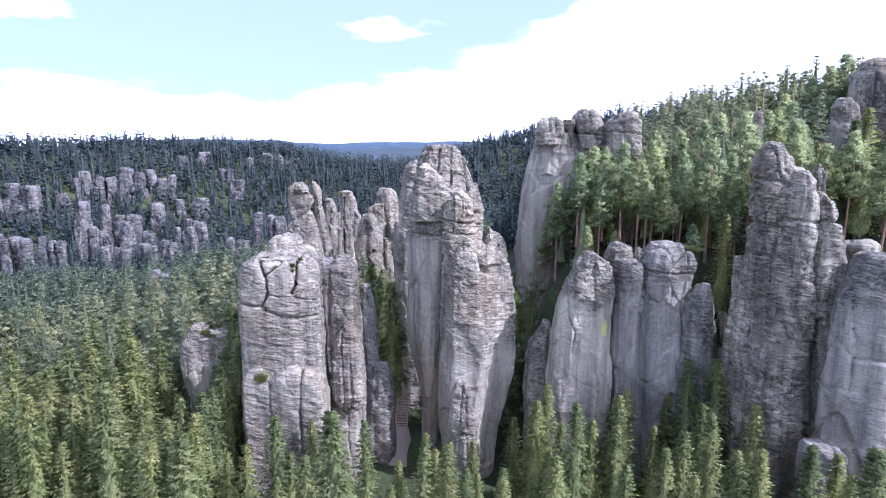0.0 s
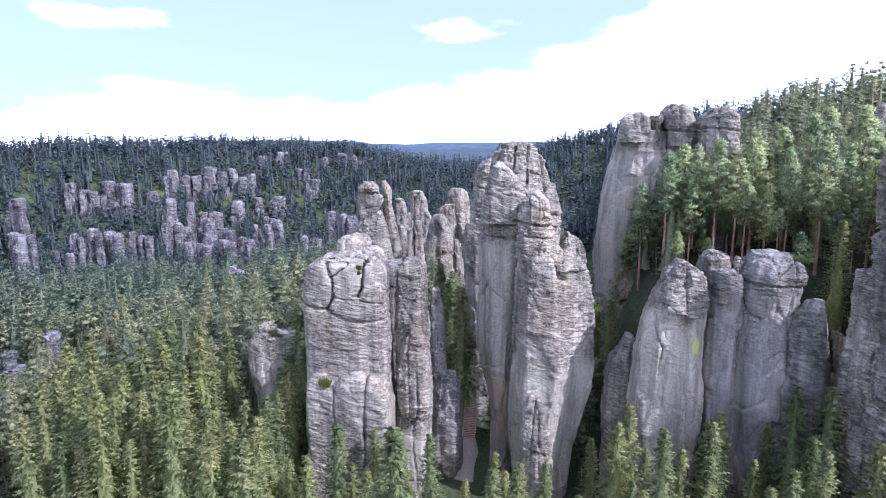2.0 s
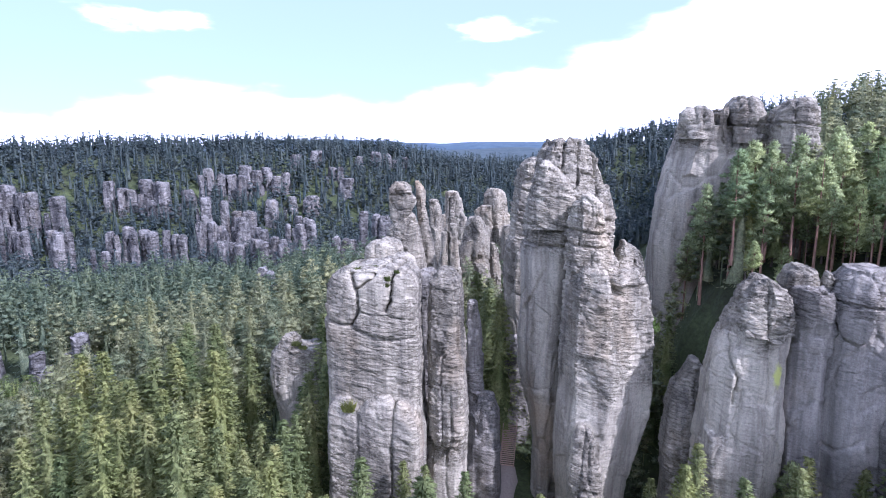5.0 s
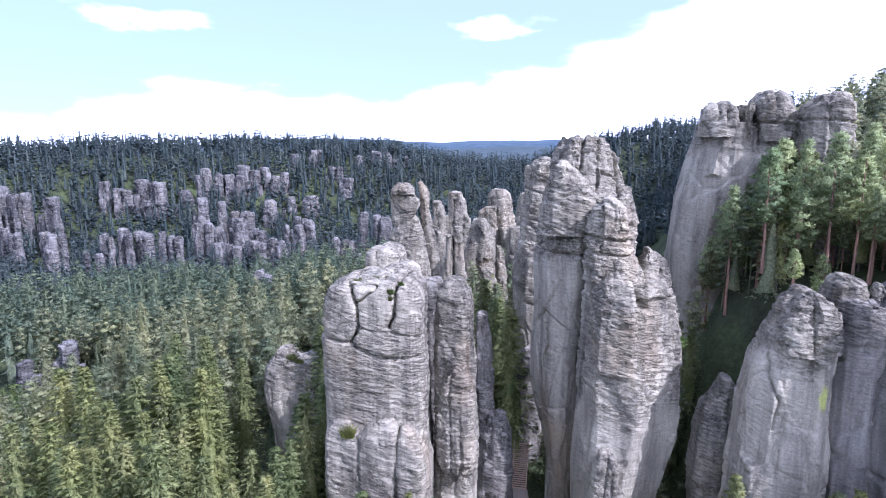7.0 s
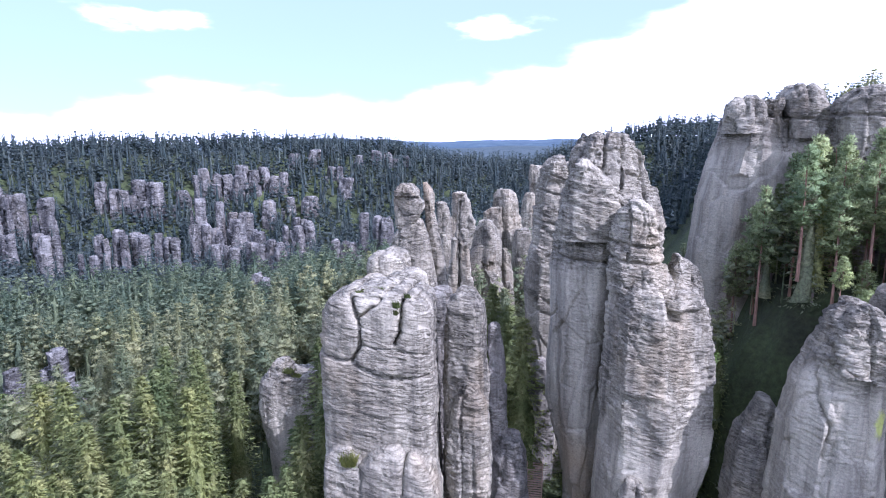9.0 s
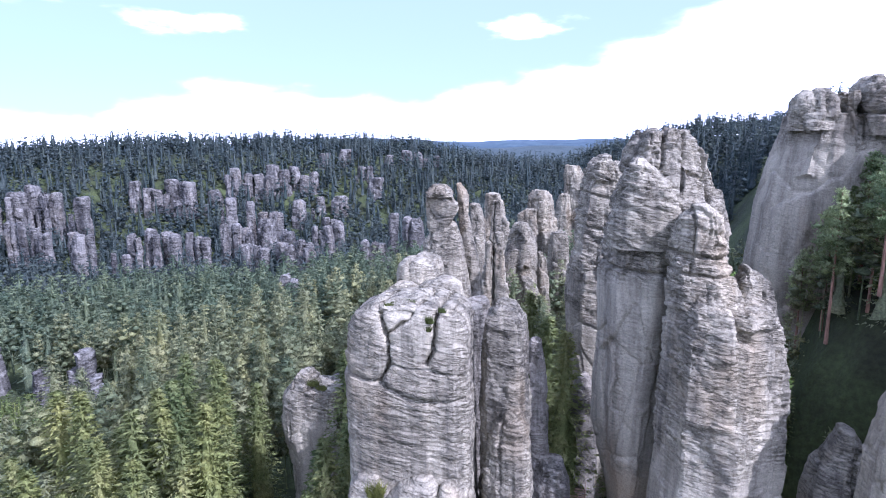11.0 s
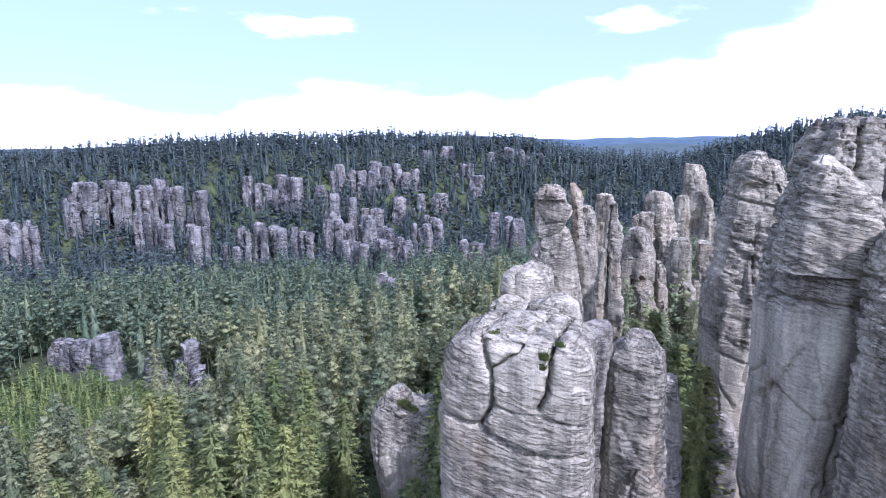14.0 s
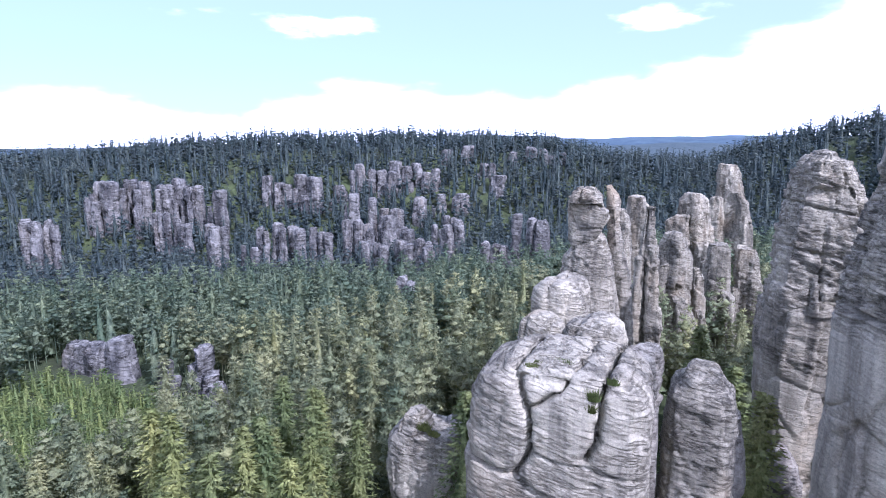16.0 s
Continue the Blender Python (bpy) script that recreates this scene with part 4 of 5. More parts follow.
# needles in the middle distance
for rows, y, d, s in (([(41.2, -32.3, -30.3), (38.4, -32.2, -29.6), (33.4, -32.3, -29), (17.6, -31.5, -28.5)], 151, 4, 50), ([(40.5, -34.9, -31.4), (37.9, -35.2, -30.2), (33.9, -35.3, -29.8), (20.4, -35.4, -29), (3.6, -34.2, -29.3)], 187, 7, 51), ([(35.4, -24.8, -21.9), (33.7, -25.7, -20.8), (30.3, -26.6, -19.7), (23.4, -27.2, -19.3), (11.6, -27.2, -19.2)], 167, 7, 52), ([(40.8, -23.8, -18.9), (39.5, -25, -17.8), (33.4, -24.3, -16.9), (26.5, -25.2, -15.8), (16.7, -24.5, -15.1)], 197, 8, 53), ([(31.4, -17.2, -13.3), (30.1, -17.6, -12.6), (23.3, -18, -12.1), (15.7, -17.5, -11.9)], 182, 6, 54),
                      ([(45.9, -17.2, -11.5), (42.6, -17.7, -9.8), (35.1, -17.8, -8.4), (21.9, -17.2, -7.3)], 262, 9, 55), ([(28.1, -19.8, -17.8), (26.3, -19.9, -17), (18, -19.6, -16.4)], 171, 3, 56), ([(29.3, -11.5, -7.5), (27, -11.6, -6.5), (16.6, -10.8, -5.1)], 192, 6, 57), ([(43.1, -25.9, -24.1), (41.2, -25.9, -24), (35.6, -26.4, -23.9), (30, -26.8, -23.3)], 141, 3, 58)):
    rock("rock_tower", rows, y, d, None, "grey fluted sandstone needle in a cluster", "rock tower", "sandstone needles", None, seed=s, n=5.0, strata=0.9, flute=0.35, lump=0.4, block=0.9, cell=(2.6, 2.6, 9), bed=0.8, res=0.36, dome=0.07, cut=0.2, facets=6, rifts=3, turn=(s * 37) % 40 - 20)
    for k in (-1, 1):
        slim = [(z - 5.0 - (s * 7 + 3 * k) % 8, (a + b) / 2 + k * 0.45 * (b - a) - 0.36 * (b - a), (a + b) / 2 + k * 0.45 * (b - a) + 0.36 * (b - a)) for z, a, b in rows]
        rock("rock_tower", slim, y - 1.5 - (s % 3), d * 0.6, None, "slim lower sandstone needle leaning on another", "rock tower", "sandstone needles", None, seed=s + 200 + k, n=4.0,
             strata=0.9, flute=0.3, lump=0.4, block=0.8, cell=(2.2, 2.2, 7), bed=0.8, res=0.42, dome=0.1, cut=0.2, turn=(s * 29 + k * 11) % 40 - 20)
rock("boulder", [(21.6, -8.2, -6.8), (18.7, -9.4, -5.5), (12.9, -9.8, -5.4), (5.8, -10.1, -5.4)], 109, 5, None, "dark sandstone block in a shaded cleft", "boulder", "boulders", ROCK_DARK_SHADED, seed=59)

# ---------------------------------------------------------------- trees
def cone_mesh(segments, rings):
    """A bent tapered tube. rings: (x, y, z, radius)."""
    v, f = [], []
    for k, (x, y, z, r) in enumerate(rings):
        for s in range(segments):
            t = 2 * math.pi * s / segments
            v.append((x + r * math.cos(t), y + r * math.sin(t), z))
        if k:
            a, b = (k - 1) * segments, k * segments
            f += [(a + s, a + (s + 1) % segments, b + (s + 1) % segments, b + s) for s in range(segments)]
    return v, f


def tuft(v, f, r, c, rad, flat, count, size):
    for _ in range(count):
        d = r.normal(size=3)
        d /= np.linalg.norm(d)
        rr = rad * r.uniform(0.35, 1.0) ** 0.6
        p = np.array(c) + d * rr * (1, 1, flat)
        o = d + r.normal(size=3) * 0.7
        o[2] += 0.35
        o /= np.linalg.norm(o)
        s = np.cross(o, r.normal(size=3))
        s /= np.linalg.norm(s) + 1e-9
        w = size * r.uniform(0.6, 1.3)
        b = len(v)
        v += [tuple(p - s * w * 0.45), tuple(p + s * w * 0.45), tuple(p + o * w * 1.25)]
        f.append((b, b + 1, b + 2))


def unit(a):
    return a / (np.linalg.norm(a, axis=-1, keepdims=True) + 1e-9)


def sprays(p, way, normals, size, r):
    """One pointed triangle at each point p, along way, narrow as a needle spray."""
    side = unit(np.cross(way, r.normal(size=p.shape)))
    s = (size * r.uniform(0.6, 1.35, len(p)))[:, None]
    v = np.stack([p - side * s * 0.25, p + side * s * 0.25, p + way * s * 1.15], 1).reshape(-1, 3)
    return v, np.arange(len(v)).reshape(-1, 3), np.repeat(unit(normals), 3, 0)


def joined(*parts):
    """Several (vertices, faces, normals) as one."""
    at = np.cumsum([0] + [len(q[0]) for q in parts])
    return (np.concatenate([q[0] for q in parts]), np.concatenate([q[1] + k for q, k in zip(parts, at)]), np.concatenate([q[2] for q in parts]))


OCTA = np.array([(1, 0, 0), (0, 1, 0), (-1, 0, 0), (0, -1, 0), (0, 0, 1), (0, 0, -1)], float)
OCTA_F = np.array([(0, 1, 4), (1, 2, 4), (2, 3, 4), (3, 0, 4), (1, 0, 5), (2, 1, 5), (3, 2, 5), (0, 3, 5)])


def pine_crown(seed, height=20.0, bare=0.45, wide=2.7, clumps=24, per=60, size=0.34, fat=1.0):
    """Rounded ragged tufts of needles round the upper trunk, each with a dense heart."""
    r = np.random.default_rng(seed)
    u = np.clip((np.arange(clumps) + r.uniform(0, 1, clumps)) / clumps, 0, 1)
    az = np.arange(clumps) * 2.4 + r.uniform(-0.6, 0.6, clumps)
    out = wide * (0.6 + 0.5 * np.sin(np.pi * u)) * (1 - 0.8 * u ** 3) * r.uniform(0.25, 1.05, clumps)
    rad = fat * height * r.uniform(0.038, 0.072, clumps) * (1.25 - 0.5 * u)
    C = np.stack([out * np.cos(az), out * np.sin(az), height * (bare + (0.97 - bare) * u)], -1)
    C[-1], rad[-1] = (0.1, 0, height - 0.6), height * 0.04
    mid = (0, 0, height * (bare + 0.25))
    d = unit(r.normal(size=(clumps * per, 3)) * (1, 1, 0.85) + (0, 0, 0.3))
    p = np.repeat(C, per, 0) + d * (np.repeat(rad, per) * r.uniform(0.5, 1.0, clumps * per))[:, None] * (1, 1, 0.62)
    crown = unit((p - mid) * (1, 1, 0.7))
    way = unit(d + r.normal(size=p.shape) * 0.7 + (0, 0, 0.25))
    tufts = sprays(p, way, 0.75 * d + 0.55 * crown + (0, 0, 0.1) + r.normal(size=p.shape) * 0.22, size, r)
    o = OCTA[None] * r.uniform(0.4, 0.85, (clumps, 6, 1)) * rad[:, None, None] * (1, 1, 0.62)
    hn = unit(unit(o) * 0.75 + 0.55 * unit((C[:, None] + o - mid) * (1, 1, 0.7)) + r.normal(size=o.shape) * 0.3)
    heart = ((C[:, None] + o).reshape(-1, 3), (OCTA_F[None] + 6 * np.arange(clumps)[:, None, None]).reshape(-1, 3), hn.reshape(-1, 3))
    return joined(tufts, heart)


def fir_crown(seed, height=24.0, low=0.08, levels=26, per=9, along=5, each=3, reach=0.15, size=0.5, rings=9, sides=8, heart=0.42):
    """Drooping boughs in uneven whorls, each hung with sprays of needles, round a dense heart."""
    r = np.random.default_rng(seed)
    lv = np.repeat(np.arange(levels), per)
    n = len(lv)
    u = np.clip((lv + r.uniform(-0.5, 0.5, n)) / (levels - 1), 0, 1)
    az = np.tile(np.arange(per), levels) * 2 * np.pi / per + lv * 1.1 + r.uniform(-0.4, 0.4, n)
    ln = height * reach * (1 - u) ** 0.85 * r.uniform(0.6, 1.15, n) + 0.28
    z = height * (low + (1 - low) * u ** 0.95)
    droop = (0.5 * (1 - u) - 0.2) * r.uniform(0.6, 1.3, n)
    k = along * each
    t = np.repeat(np.tile((np.arange(along) + 0.7) / along, n), each)
    az, ln, z, droop = (np.repeat(q, k) for q in (az, ln, z, droop))
    t = np.clip(t + r.uniform(-0.1, 0.1, n * k), 0.2, 1)
    d = ln * t
    p = np.stack([d * np.cos(az), d * np.sin(az), z - droop * d + 0.12 * d * t], -1) + r.normal(size=(n * k, 3)) * size * 0.2
    yaw = az + r.uniform(-0.9, 0.9, n * k)
    way = unit(np.stack([np.cos(yaw), np.sin(yaw), -droop - r.uniform(-0.15, 0.5, n * k)], -1))
    face = np.stack([np.cos(az), np.sin(az), np.full(n * k, 0.75)], -1) + r.normal(size=(n * k, 3)) * 0.25
    hu = np.linspace(0, 1, rings)
    ha = np.arange(sides) * 2 * np.pi / sides
    hr = (height * reach * heart * (1 - hu) ** 0.9)[:, None] * r.uniform(0.6, 1.3, (rings, sides)) + 0.02
    hz = (height * (low + (0.98 - low) * hu))[:, None] + r.uniform(-0.4, 0.4, (rings, sides))
    hv = np.stack([hr * np.cos(ha), hr * np.sin(ha), hz], -1).reshape(-1, 3)
    i = (np.arange(rings - 1)[:, None] * sides + np.arange(sides)).ravel()
    j = (np.arange(rings - 1)[:, None] * sides + (np.arange(sides) + 1) % sides).ravel()
    hf = np.concatenate([np.stack([i, j, j + sides], -1), np.stack([i, j + sides, i + sides], -1)])
    hn = unit(np.tile(np.stack([np.cos(ha), np.sin(ha), np.full(sides, 0.3)], -1), (rings, 1)) + r.normal(size=(rings * sides, 3)) * 0.3)
    tip = np.array([(0.1, 0, height - 1.0), (-0.05, 0.09, height - 1.0), (-0.05, -0.09, height - 1.0), (0, 0, height + 0.5)])
    top = (tip, np.array([(0, 1, 3), (1, 2, 3), (2, 0, 3)]), unit(np.array([(1, 0, 0.3), (-0.5, 0.8, 0.3), (-0.5, -0.8, 0.3), (0, 0, 1)])))
    return joined(sprays(p, way, face, size, r), (hv, hf, hn), top)


def pine_parts(seed, bare=0.45, height=20.0):
    r = np.random.default_rng(seed)
    bx, by = r.normal(size=2) * 0.3
    rings = [(bx * (k / 6) ** 2, by * (k / 6) ** 2, height * k / 6 * 0.97, 0.24 * (1 - 0.8 * k / 6)) for k in range(7)]
    rings[0] = (0, 0, -1.0, 0.28)
    tv, tf = cone_mesh(7, rings)
    for k in range(14):
        z, az = height * (bare - 0.06 + (0.88 - bare) * k / 13), k * 2.4
        x, y = 2.2 * math.cos(az), 2.2 * math.sin(az)
        cv, cf = cone_mesh(4, [(0, 0, z - 0.5, 0.08), (x * 0.5, y * 0.5, z - 0.1, 0.06), (x, y, z + 0.2, 0.02)])
        tf = tf + [tuple(q + len(tv) for q in face) for face in cf]
        tv = tv + cv
    return (tv, tf), pine_crown(seed, height, bare, 2.5, 38, 72, 0.36, 0.9)


def broad_parts(seed, height=9.0, clumps=22, count=60, size=0.4):
    r = np.random.default_rng(seed)
    trunk = cone_mesh(6, [(0, 0, -0.5, 0.16), (0.1, 0, height * 0.4, 0.11), (0.0, 0.2, height * 0.9, 0.03)])
    v, f = [], []
    for k in range(clumps):
        d = r.normal(size=3)
        d /= np.linalg.norm(d)
        c = np.array((0, 0, height * 0.58)) + d * (height * 0.2, height * 0.2, height * 0.33) * r.uniform(0.5, 1)
        tuft(v, f, r, c, height * 0.13, 0.8, count, size)
    return trunk, (v, f)


def crown_normals(v, height, low=0.3):
    """Shading normals that point away from the middle of the crown."""
    v = np.asarray(v, float)
    n = v - (0, 0, height * low)
    n[:, :2] *= 2.6
    n = n / (np.linalg.norm(n, axis=1)[:, None] + 1e-6) + np.random.default_rng(2).normal(size=v.shape) * 0.22
    return (n / np.linalg.norm(n, axis=1)[:, None]).tolist()


def outward(v, f, normals):
    """Winds each face so that it looks the way its shading normals do."""
    v, f, nn = np.asarray(v, float), np.asarray(f), np.asarray(normals)
    g = np.cross(v[f[:, 1]] - v[f[:, 0]], v[f[:, 2]] - v[f[:, 0]])
    flip = (g * nn[f].sum(1)).sum(1) < 0
    f = f.copy()
    f[flip] = f[flip][:, ::-1]
    return f


def make_tree(name, label, trunk, crown, bark, leaf, group):
    e = anchor(name, 0, 0, -500, label, "tree", group)
    mesh_object("trunk", *trunk, bark).parent = e
    if len(crown) == 2:
        crown = (*crown, np.array(crown_normals(crown[0], max(q[2] for q in crown[0]))))
    v, f, nv = crown
    mesh_object("crown", v, outward(v, f, nv), leaf, normals=nv.tolist()).parent = e
    return e


def spruce(seed, label="tall green spruce with drooping layered boughs", **kw):
    h = kw.get("height", 24.0)
    return make_tree("spruce_tree", label, cone_mesh(8, [(0, 0, -1.5, 0.30), (0, 0, h * 0.4, 0.2), (0, 0, h * 0.98, 0.03)]),
                     fir_crown(seed, **kw), BARK, SPRUCE, "spruces")


SPRUCES = [spruce(1, levels=36, along=4, reach=0.19, size=0.44), spruce(2, levels=36, along=4, reach=0.165, size=0.42), spruce(3, levels=34, along=4, reach=0.205, per=10, size=0.44), spruce(4, levels=38, along=4, reach=0.175, size=0.42)]
PINES = [make_tree("pine_tree", "tall pine with a bare reddish trunk and ragged crown", *pine_parts(s, b), PINE_BARK, PINE, "pines")
         for s, b in ((11, 0.45), (12, 0.38), (13, 0.52))]
BROADS = [make_tree("broadleaf_tree", "small bright green broadleaf tree", *broad_parts(s), BARK, BROAD, "broadleaf trees") for s in (21, 22)]
BASE_H = {"spruce_tree": 24.0, "pine_tree": 20.0, "broadleaf_tree": 9.0}
tr = np.random.default_rng(5)
FOOT.append((-8, 94, 3.4, 12))
PLACED = []


def plant(kinds, x, y, h, z=None):
    ob = kinds[int(tr.integers(len(kinds)))]
    s = h / BASE_H[ob.name.split(".")[0]]
    w = s * tr.uniform(0.9, 1.1)
    z = float(ground_at(x, y)) if z is None else z
    m = Matrix.Translation((x, y, z)) @ Matrix.Rotation(tr.uniform(0, 6.28), 4, "Z") @ Matrix.Diagonal((w, w, s, 1))
    copy_thing(ob, m)
    PLACED.append((x, y))


def free(x, y, gap=2.0):
    if any(((x - a) / c) ** 2 + ((y - b) / d) ** 2 < 1 for a, b, c, d in FOOT):
        return False
    return all((x - a) ** 2 + (y - b) ** 2 > gap * gap for a, b in PLACED)


# trees that stand out one by one: x, y, height
for x, y, h in [(-21.2, 67, 17.6), (-10.1, 68, 16.3), (-14.9, 70, 15.6), (-22.4, 60, 17.5), (-29.3, 62, 19.6), (-27.8, 56, 21.5), (-31.2, 56, 20.8), (-2.1, 60, 17.7), (0.4, 60, 17.9), (2.6, 58, 16.2), (6.5, 56, 16.4), (20.9, 60, 16), (33.7, 56, 20.1), (32.1, 58, 18.8), (41, 50, 24.5), (33, 74, 23.6), (36.8, 74, 23.1), (25.5, 76, 18.7), (39.3, 68, 19.2), (10.1, 78, 13.6), (-10.8, 52, 27)]:
    plant(SPRUCES, x, y, h)
for x, y, h in [(-75.4, 88, 24.7), (-69.3, 86, 24.8), (-53.8, 84, 25.4), (-54.1, 82, 25.2), (-49.4, 73, 21), (-35.6, 72, 18.5), (-57.6, 80, 22.2), (-60.5, 78, 21.8), (-53.7, 80, 17.9), (-53.4, 66, 22), (-43.6, 70, 18), (-54.1, 78, 24.9), (-52.1, 80, 23.7), (-46.7, 76, 21.8), (-48.6, 62, 24.4), (-31.7, 68, 18.1), (-45.1, 78, 25.1), (-12.5, 108, 27), (-16.1, 120, 27), (-10, 102, 27)]:
    plant(SPRUCES, x, y, h)
for x, y, z, h in [(21.3, 86, 36.1, 6.8), (30.3, 100, 37, 18.5), (23.1, 101, 37.8, 15.8), (28, 103, 38.5, 16.2), (46.1, 106, 36, 23.6), (33.4, 96, 37.7, 11.4), (36.6, 92, 38.4, 7.3), (49.6, 98, 36.4, 23.7), (57.4, 125, 37.8, 23.9)]:
    plant(PINES, x, y, h, z)
for x, y, z, h in [(10.9, 90.5, 27.5, 5), (8.5, 99, 33, 7), (-24.6, 74, 21.8, 2)]:
    plant(BROADS, x, y, h, z)


def scatter(kinds, count, box, hs, gap):
    x0, x1, y0, y1 = box
    made = tries = 0
    while made < count and tries < count * 30:
        tries += 1
        x, y = tr.uniform(x0, x1), tr.uniform(y0, y1)
        if free(x, y, gap):
            plant(kinds, x, y, tr.uniform(*hs))
            made += 1


scatter(SPRUCES, 46, (-62, -30, 62, 96), (17, 25), 3.0)
scatter(SPRUCES, 16, (-30, 10, 58, 72), (12, 17), 3.2)
scatter(SPRUCES, 26, (10, 52, 50, 78), (14, 21), 3.0)
scatter(PINES, 90, (18, 95, 76, 128), (14, 20), 2.6)
scatter(SPRUCES, 40, (24, 100, 76, 128), (13, 19), 2.6)
scatter(PINES, 44, (26, 66, 86, 112), (8, 14), 2.0)
scatter(SPRUCES, 34, (-14, 20, 100, 140), (10, 17), 2.6)


# ---------------------------------------------------------------- far cliffs in the forest
cr = np.random.default_rng(3)


def far_pillar(x, y, top, wide, deep, seed, label, group, low=None, front=2.5, blunt=0.16):
    g = float(ground_at(x, y)) - 3 if low is None else low
    h = max(top - g, 4)
    lean, s1, s2 = cr.uniform(-0.1, 0.1), cr.uniform(0.34, 0.46), cr.uniform(0.3, 0.46)
    rows = [(top, x + (lean - s1) * wide, x + (lean + s2) * wide), (top - min(1.0, 0.1 * h), x + (lean - 0.46) * wide, x + (lean + 0.46) * wide),
            (top - cr.uniform(0.2, 0.4) * h, x - 0.5 * wide, x + 0.46 * wide), (top - cr.uniform(0.45, 0.7) * h, x - 0.53 * wide, x + 0.56 * wide), (g, x - 0.6 * wide, x + 0.6 * wide)]
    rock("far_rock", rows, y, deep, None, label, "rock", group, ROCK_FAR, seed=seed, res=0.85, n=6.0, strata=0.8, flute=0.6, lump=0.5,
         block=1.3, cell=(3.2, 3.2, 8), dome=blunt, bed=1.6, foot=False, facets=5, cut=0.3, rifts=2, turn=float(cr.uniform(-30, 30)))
    FOOT.append((x, y - front, wide * 0.5 + 1.2, deep * 0.5 + front + 1.5))


count = 100
for x, y, top, wide in [(-333, 260, 32.1, 16.1), (-324, 273, 32.2, 20.9), (-308, 278, 29.8, 8), (-299, 289, 32.7, 23.7), (-277, 291, 26.6, 8.4), (-277, 340, 32.3, 19.2), (-257, 344, 33.2, 17.9), (-244, 360, 25.7, 7.6), (-203, 316, 25, 7), (-239, 376, 39.3, 7), (-226, 384, 35.4, 21.4), (-217, 395, 40.5, 15.7), (-205, 402, 39.7, 15.7), (-195, 407, 35.8, 7.9), (-203, 442, 48.5, 8.1), (-190, 448, 50.6, 11.1), (-168, 435, 39.2, 13), (-155, 419, 31.4, 8.5), (-159, 460, 46.8, 6), (-148, 474, 50.1, 10.9), (-137, 477, 49.2, 13.1), (-127, 480, 45.9, 7.9), (-196, 332, 21.7, 14.9), (-186, 338, 15, 9.9), (-188, 371, 19.5, 9), (-182, 386, 20.4, 7.4), (-170, 391, 20.4, 11.1)]:
    n = max(1, round(wide / 7.5))
    for k in range(n):
        w = wide / n * cr.uniform(0.85, 1.2)
        px = x + (k - (n - 1) / 2) * wide / n
        far_pillar(px, y + cr.uniform(-3, 3), top - (cr.uniform(0, 7) if n > 1 and k else 0), w, w * 1.1, count,
                   "weathered grey sandstone wall in a far forest cliff", "far cliff pillars")
        count += 1
        sw = cr.uniform(2.5, 4.5)
        far_pillar(px + cr.uniform(-0.5, 0.5) * w, y - cr.uniform(4, 9), top - cr.uniform(2, 15), sw, sw * 1.3, count,
                   "slim grey sandstone pillar before a far cliff", "far cliff pillars", front=1)
        count += 1
for x, y, top, wide, n, deep in ((-172, 143, 1, 26, 4, 9), (-125, 140, 3, 12, 4, 7), (-140, 141, -0.5, 7, 2, 6)):
    FOOT.append((x + 9, y - 8, 12 + wide / 3, 12))
    for k in range(n):
        w = wide / n * cr.uniform(1.2, 1.8)
        far_pillar(x + (k - (n - 1) / 2) * wide / n, y + cr.uniform(-1.5, 1.5), top + 1.5 - cr.uniform(0, 8), w * cr.uniform(0.7, 1.0), deep, count, "jagged grey sandstone outcrop standing in the forest", "forest outcrops", front=7)
        count += 1
for x, y, top, wide in [(-236, 247, 13.6, 13.7), (-213, 256, 13, 7), (-208, 261, 14.1, 9), (-202, 266, 12.4, 9.9), (-190, 269, 11.9, 12.5), (-186, 291, 13.9, 9.3), (-179, 295, 11.4, 7), (-160, 272, 7.5, 13.1), (-180, 318, 13.2, 6.2), (-145, 275, 8.1, 10.3), (-137, 276, 9.8, 8.9), (-131, 271, 7.1, 7.4), (-142, 305, 12.4, 11.3), (-102, 262, 12.6, 3.9), (-97, 270, 11.2, 8.6), (-85, 247, 9.1, 5.2), (-104, 203, 10.7, 8), (-304, 203, 17.8, 12.8), (-300, 210, 17.2, 9.6), (-282, 254, 16.6, 11.6), (-268, 255, 13.6, 12.8), (-333, 251, 22.2, 9.2), (-211, 244, 6.7, 6.8), (-162, 306, 9.6, 8.7), (-145, 325, 14.2, 12), (-80, 265, 23.3, 8.3), (-94, 281, 23.1, 4.9)]:
    n = max(1, round(wide / 4.2))
    for k in range(n):
        w = wide / n * cr.uniform(0.9, 1.3)
        far_pillar(x + (k - (n - 1) / 2) * wide / n, y + cr.uniform(-2, 2), top - cr.uniform(0, 2.5) * (k > 0), w, w * 1.2, count,
                   "rounded grey sandstone block rising from the forest", "forest boulders", front=1, blunt=0.45)
        count += 1

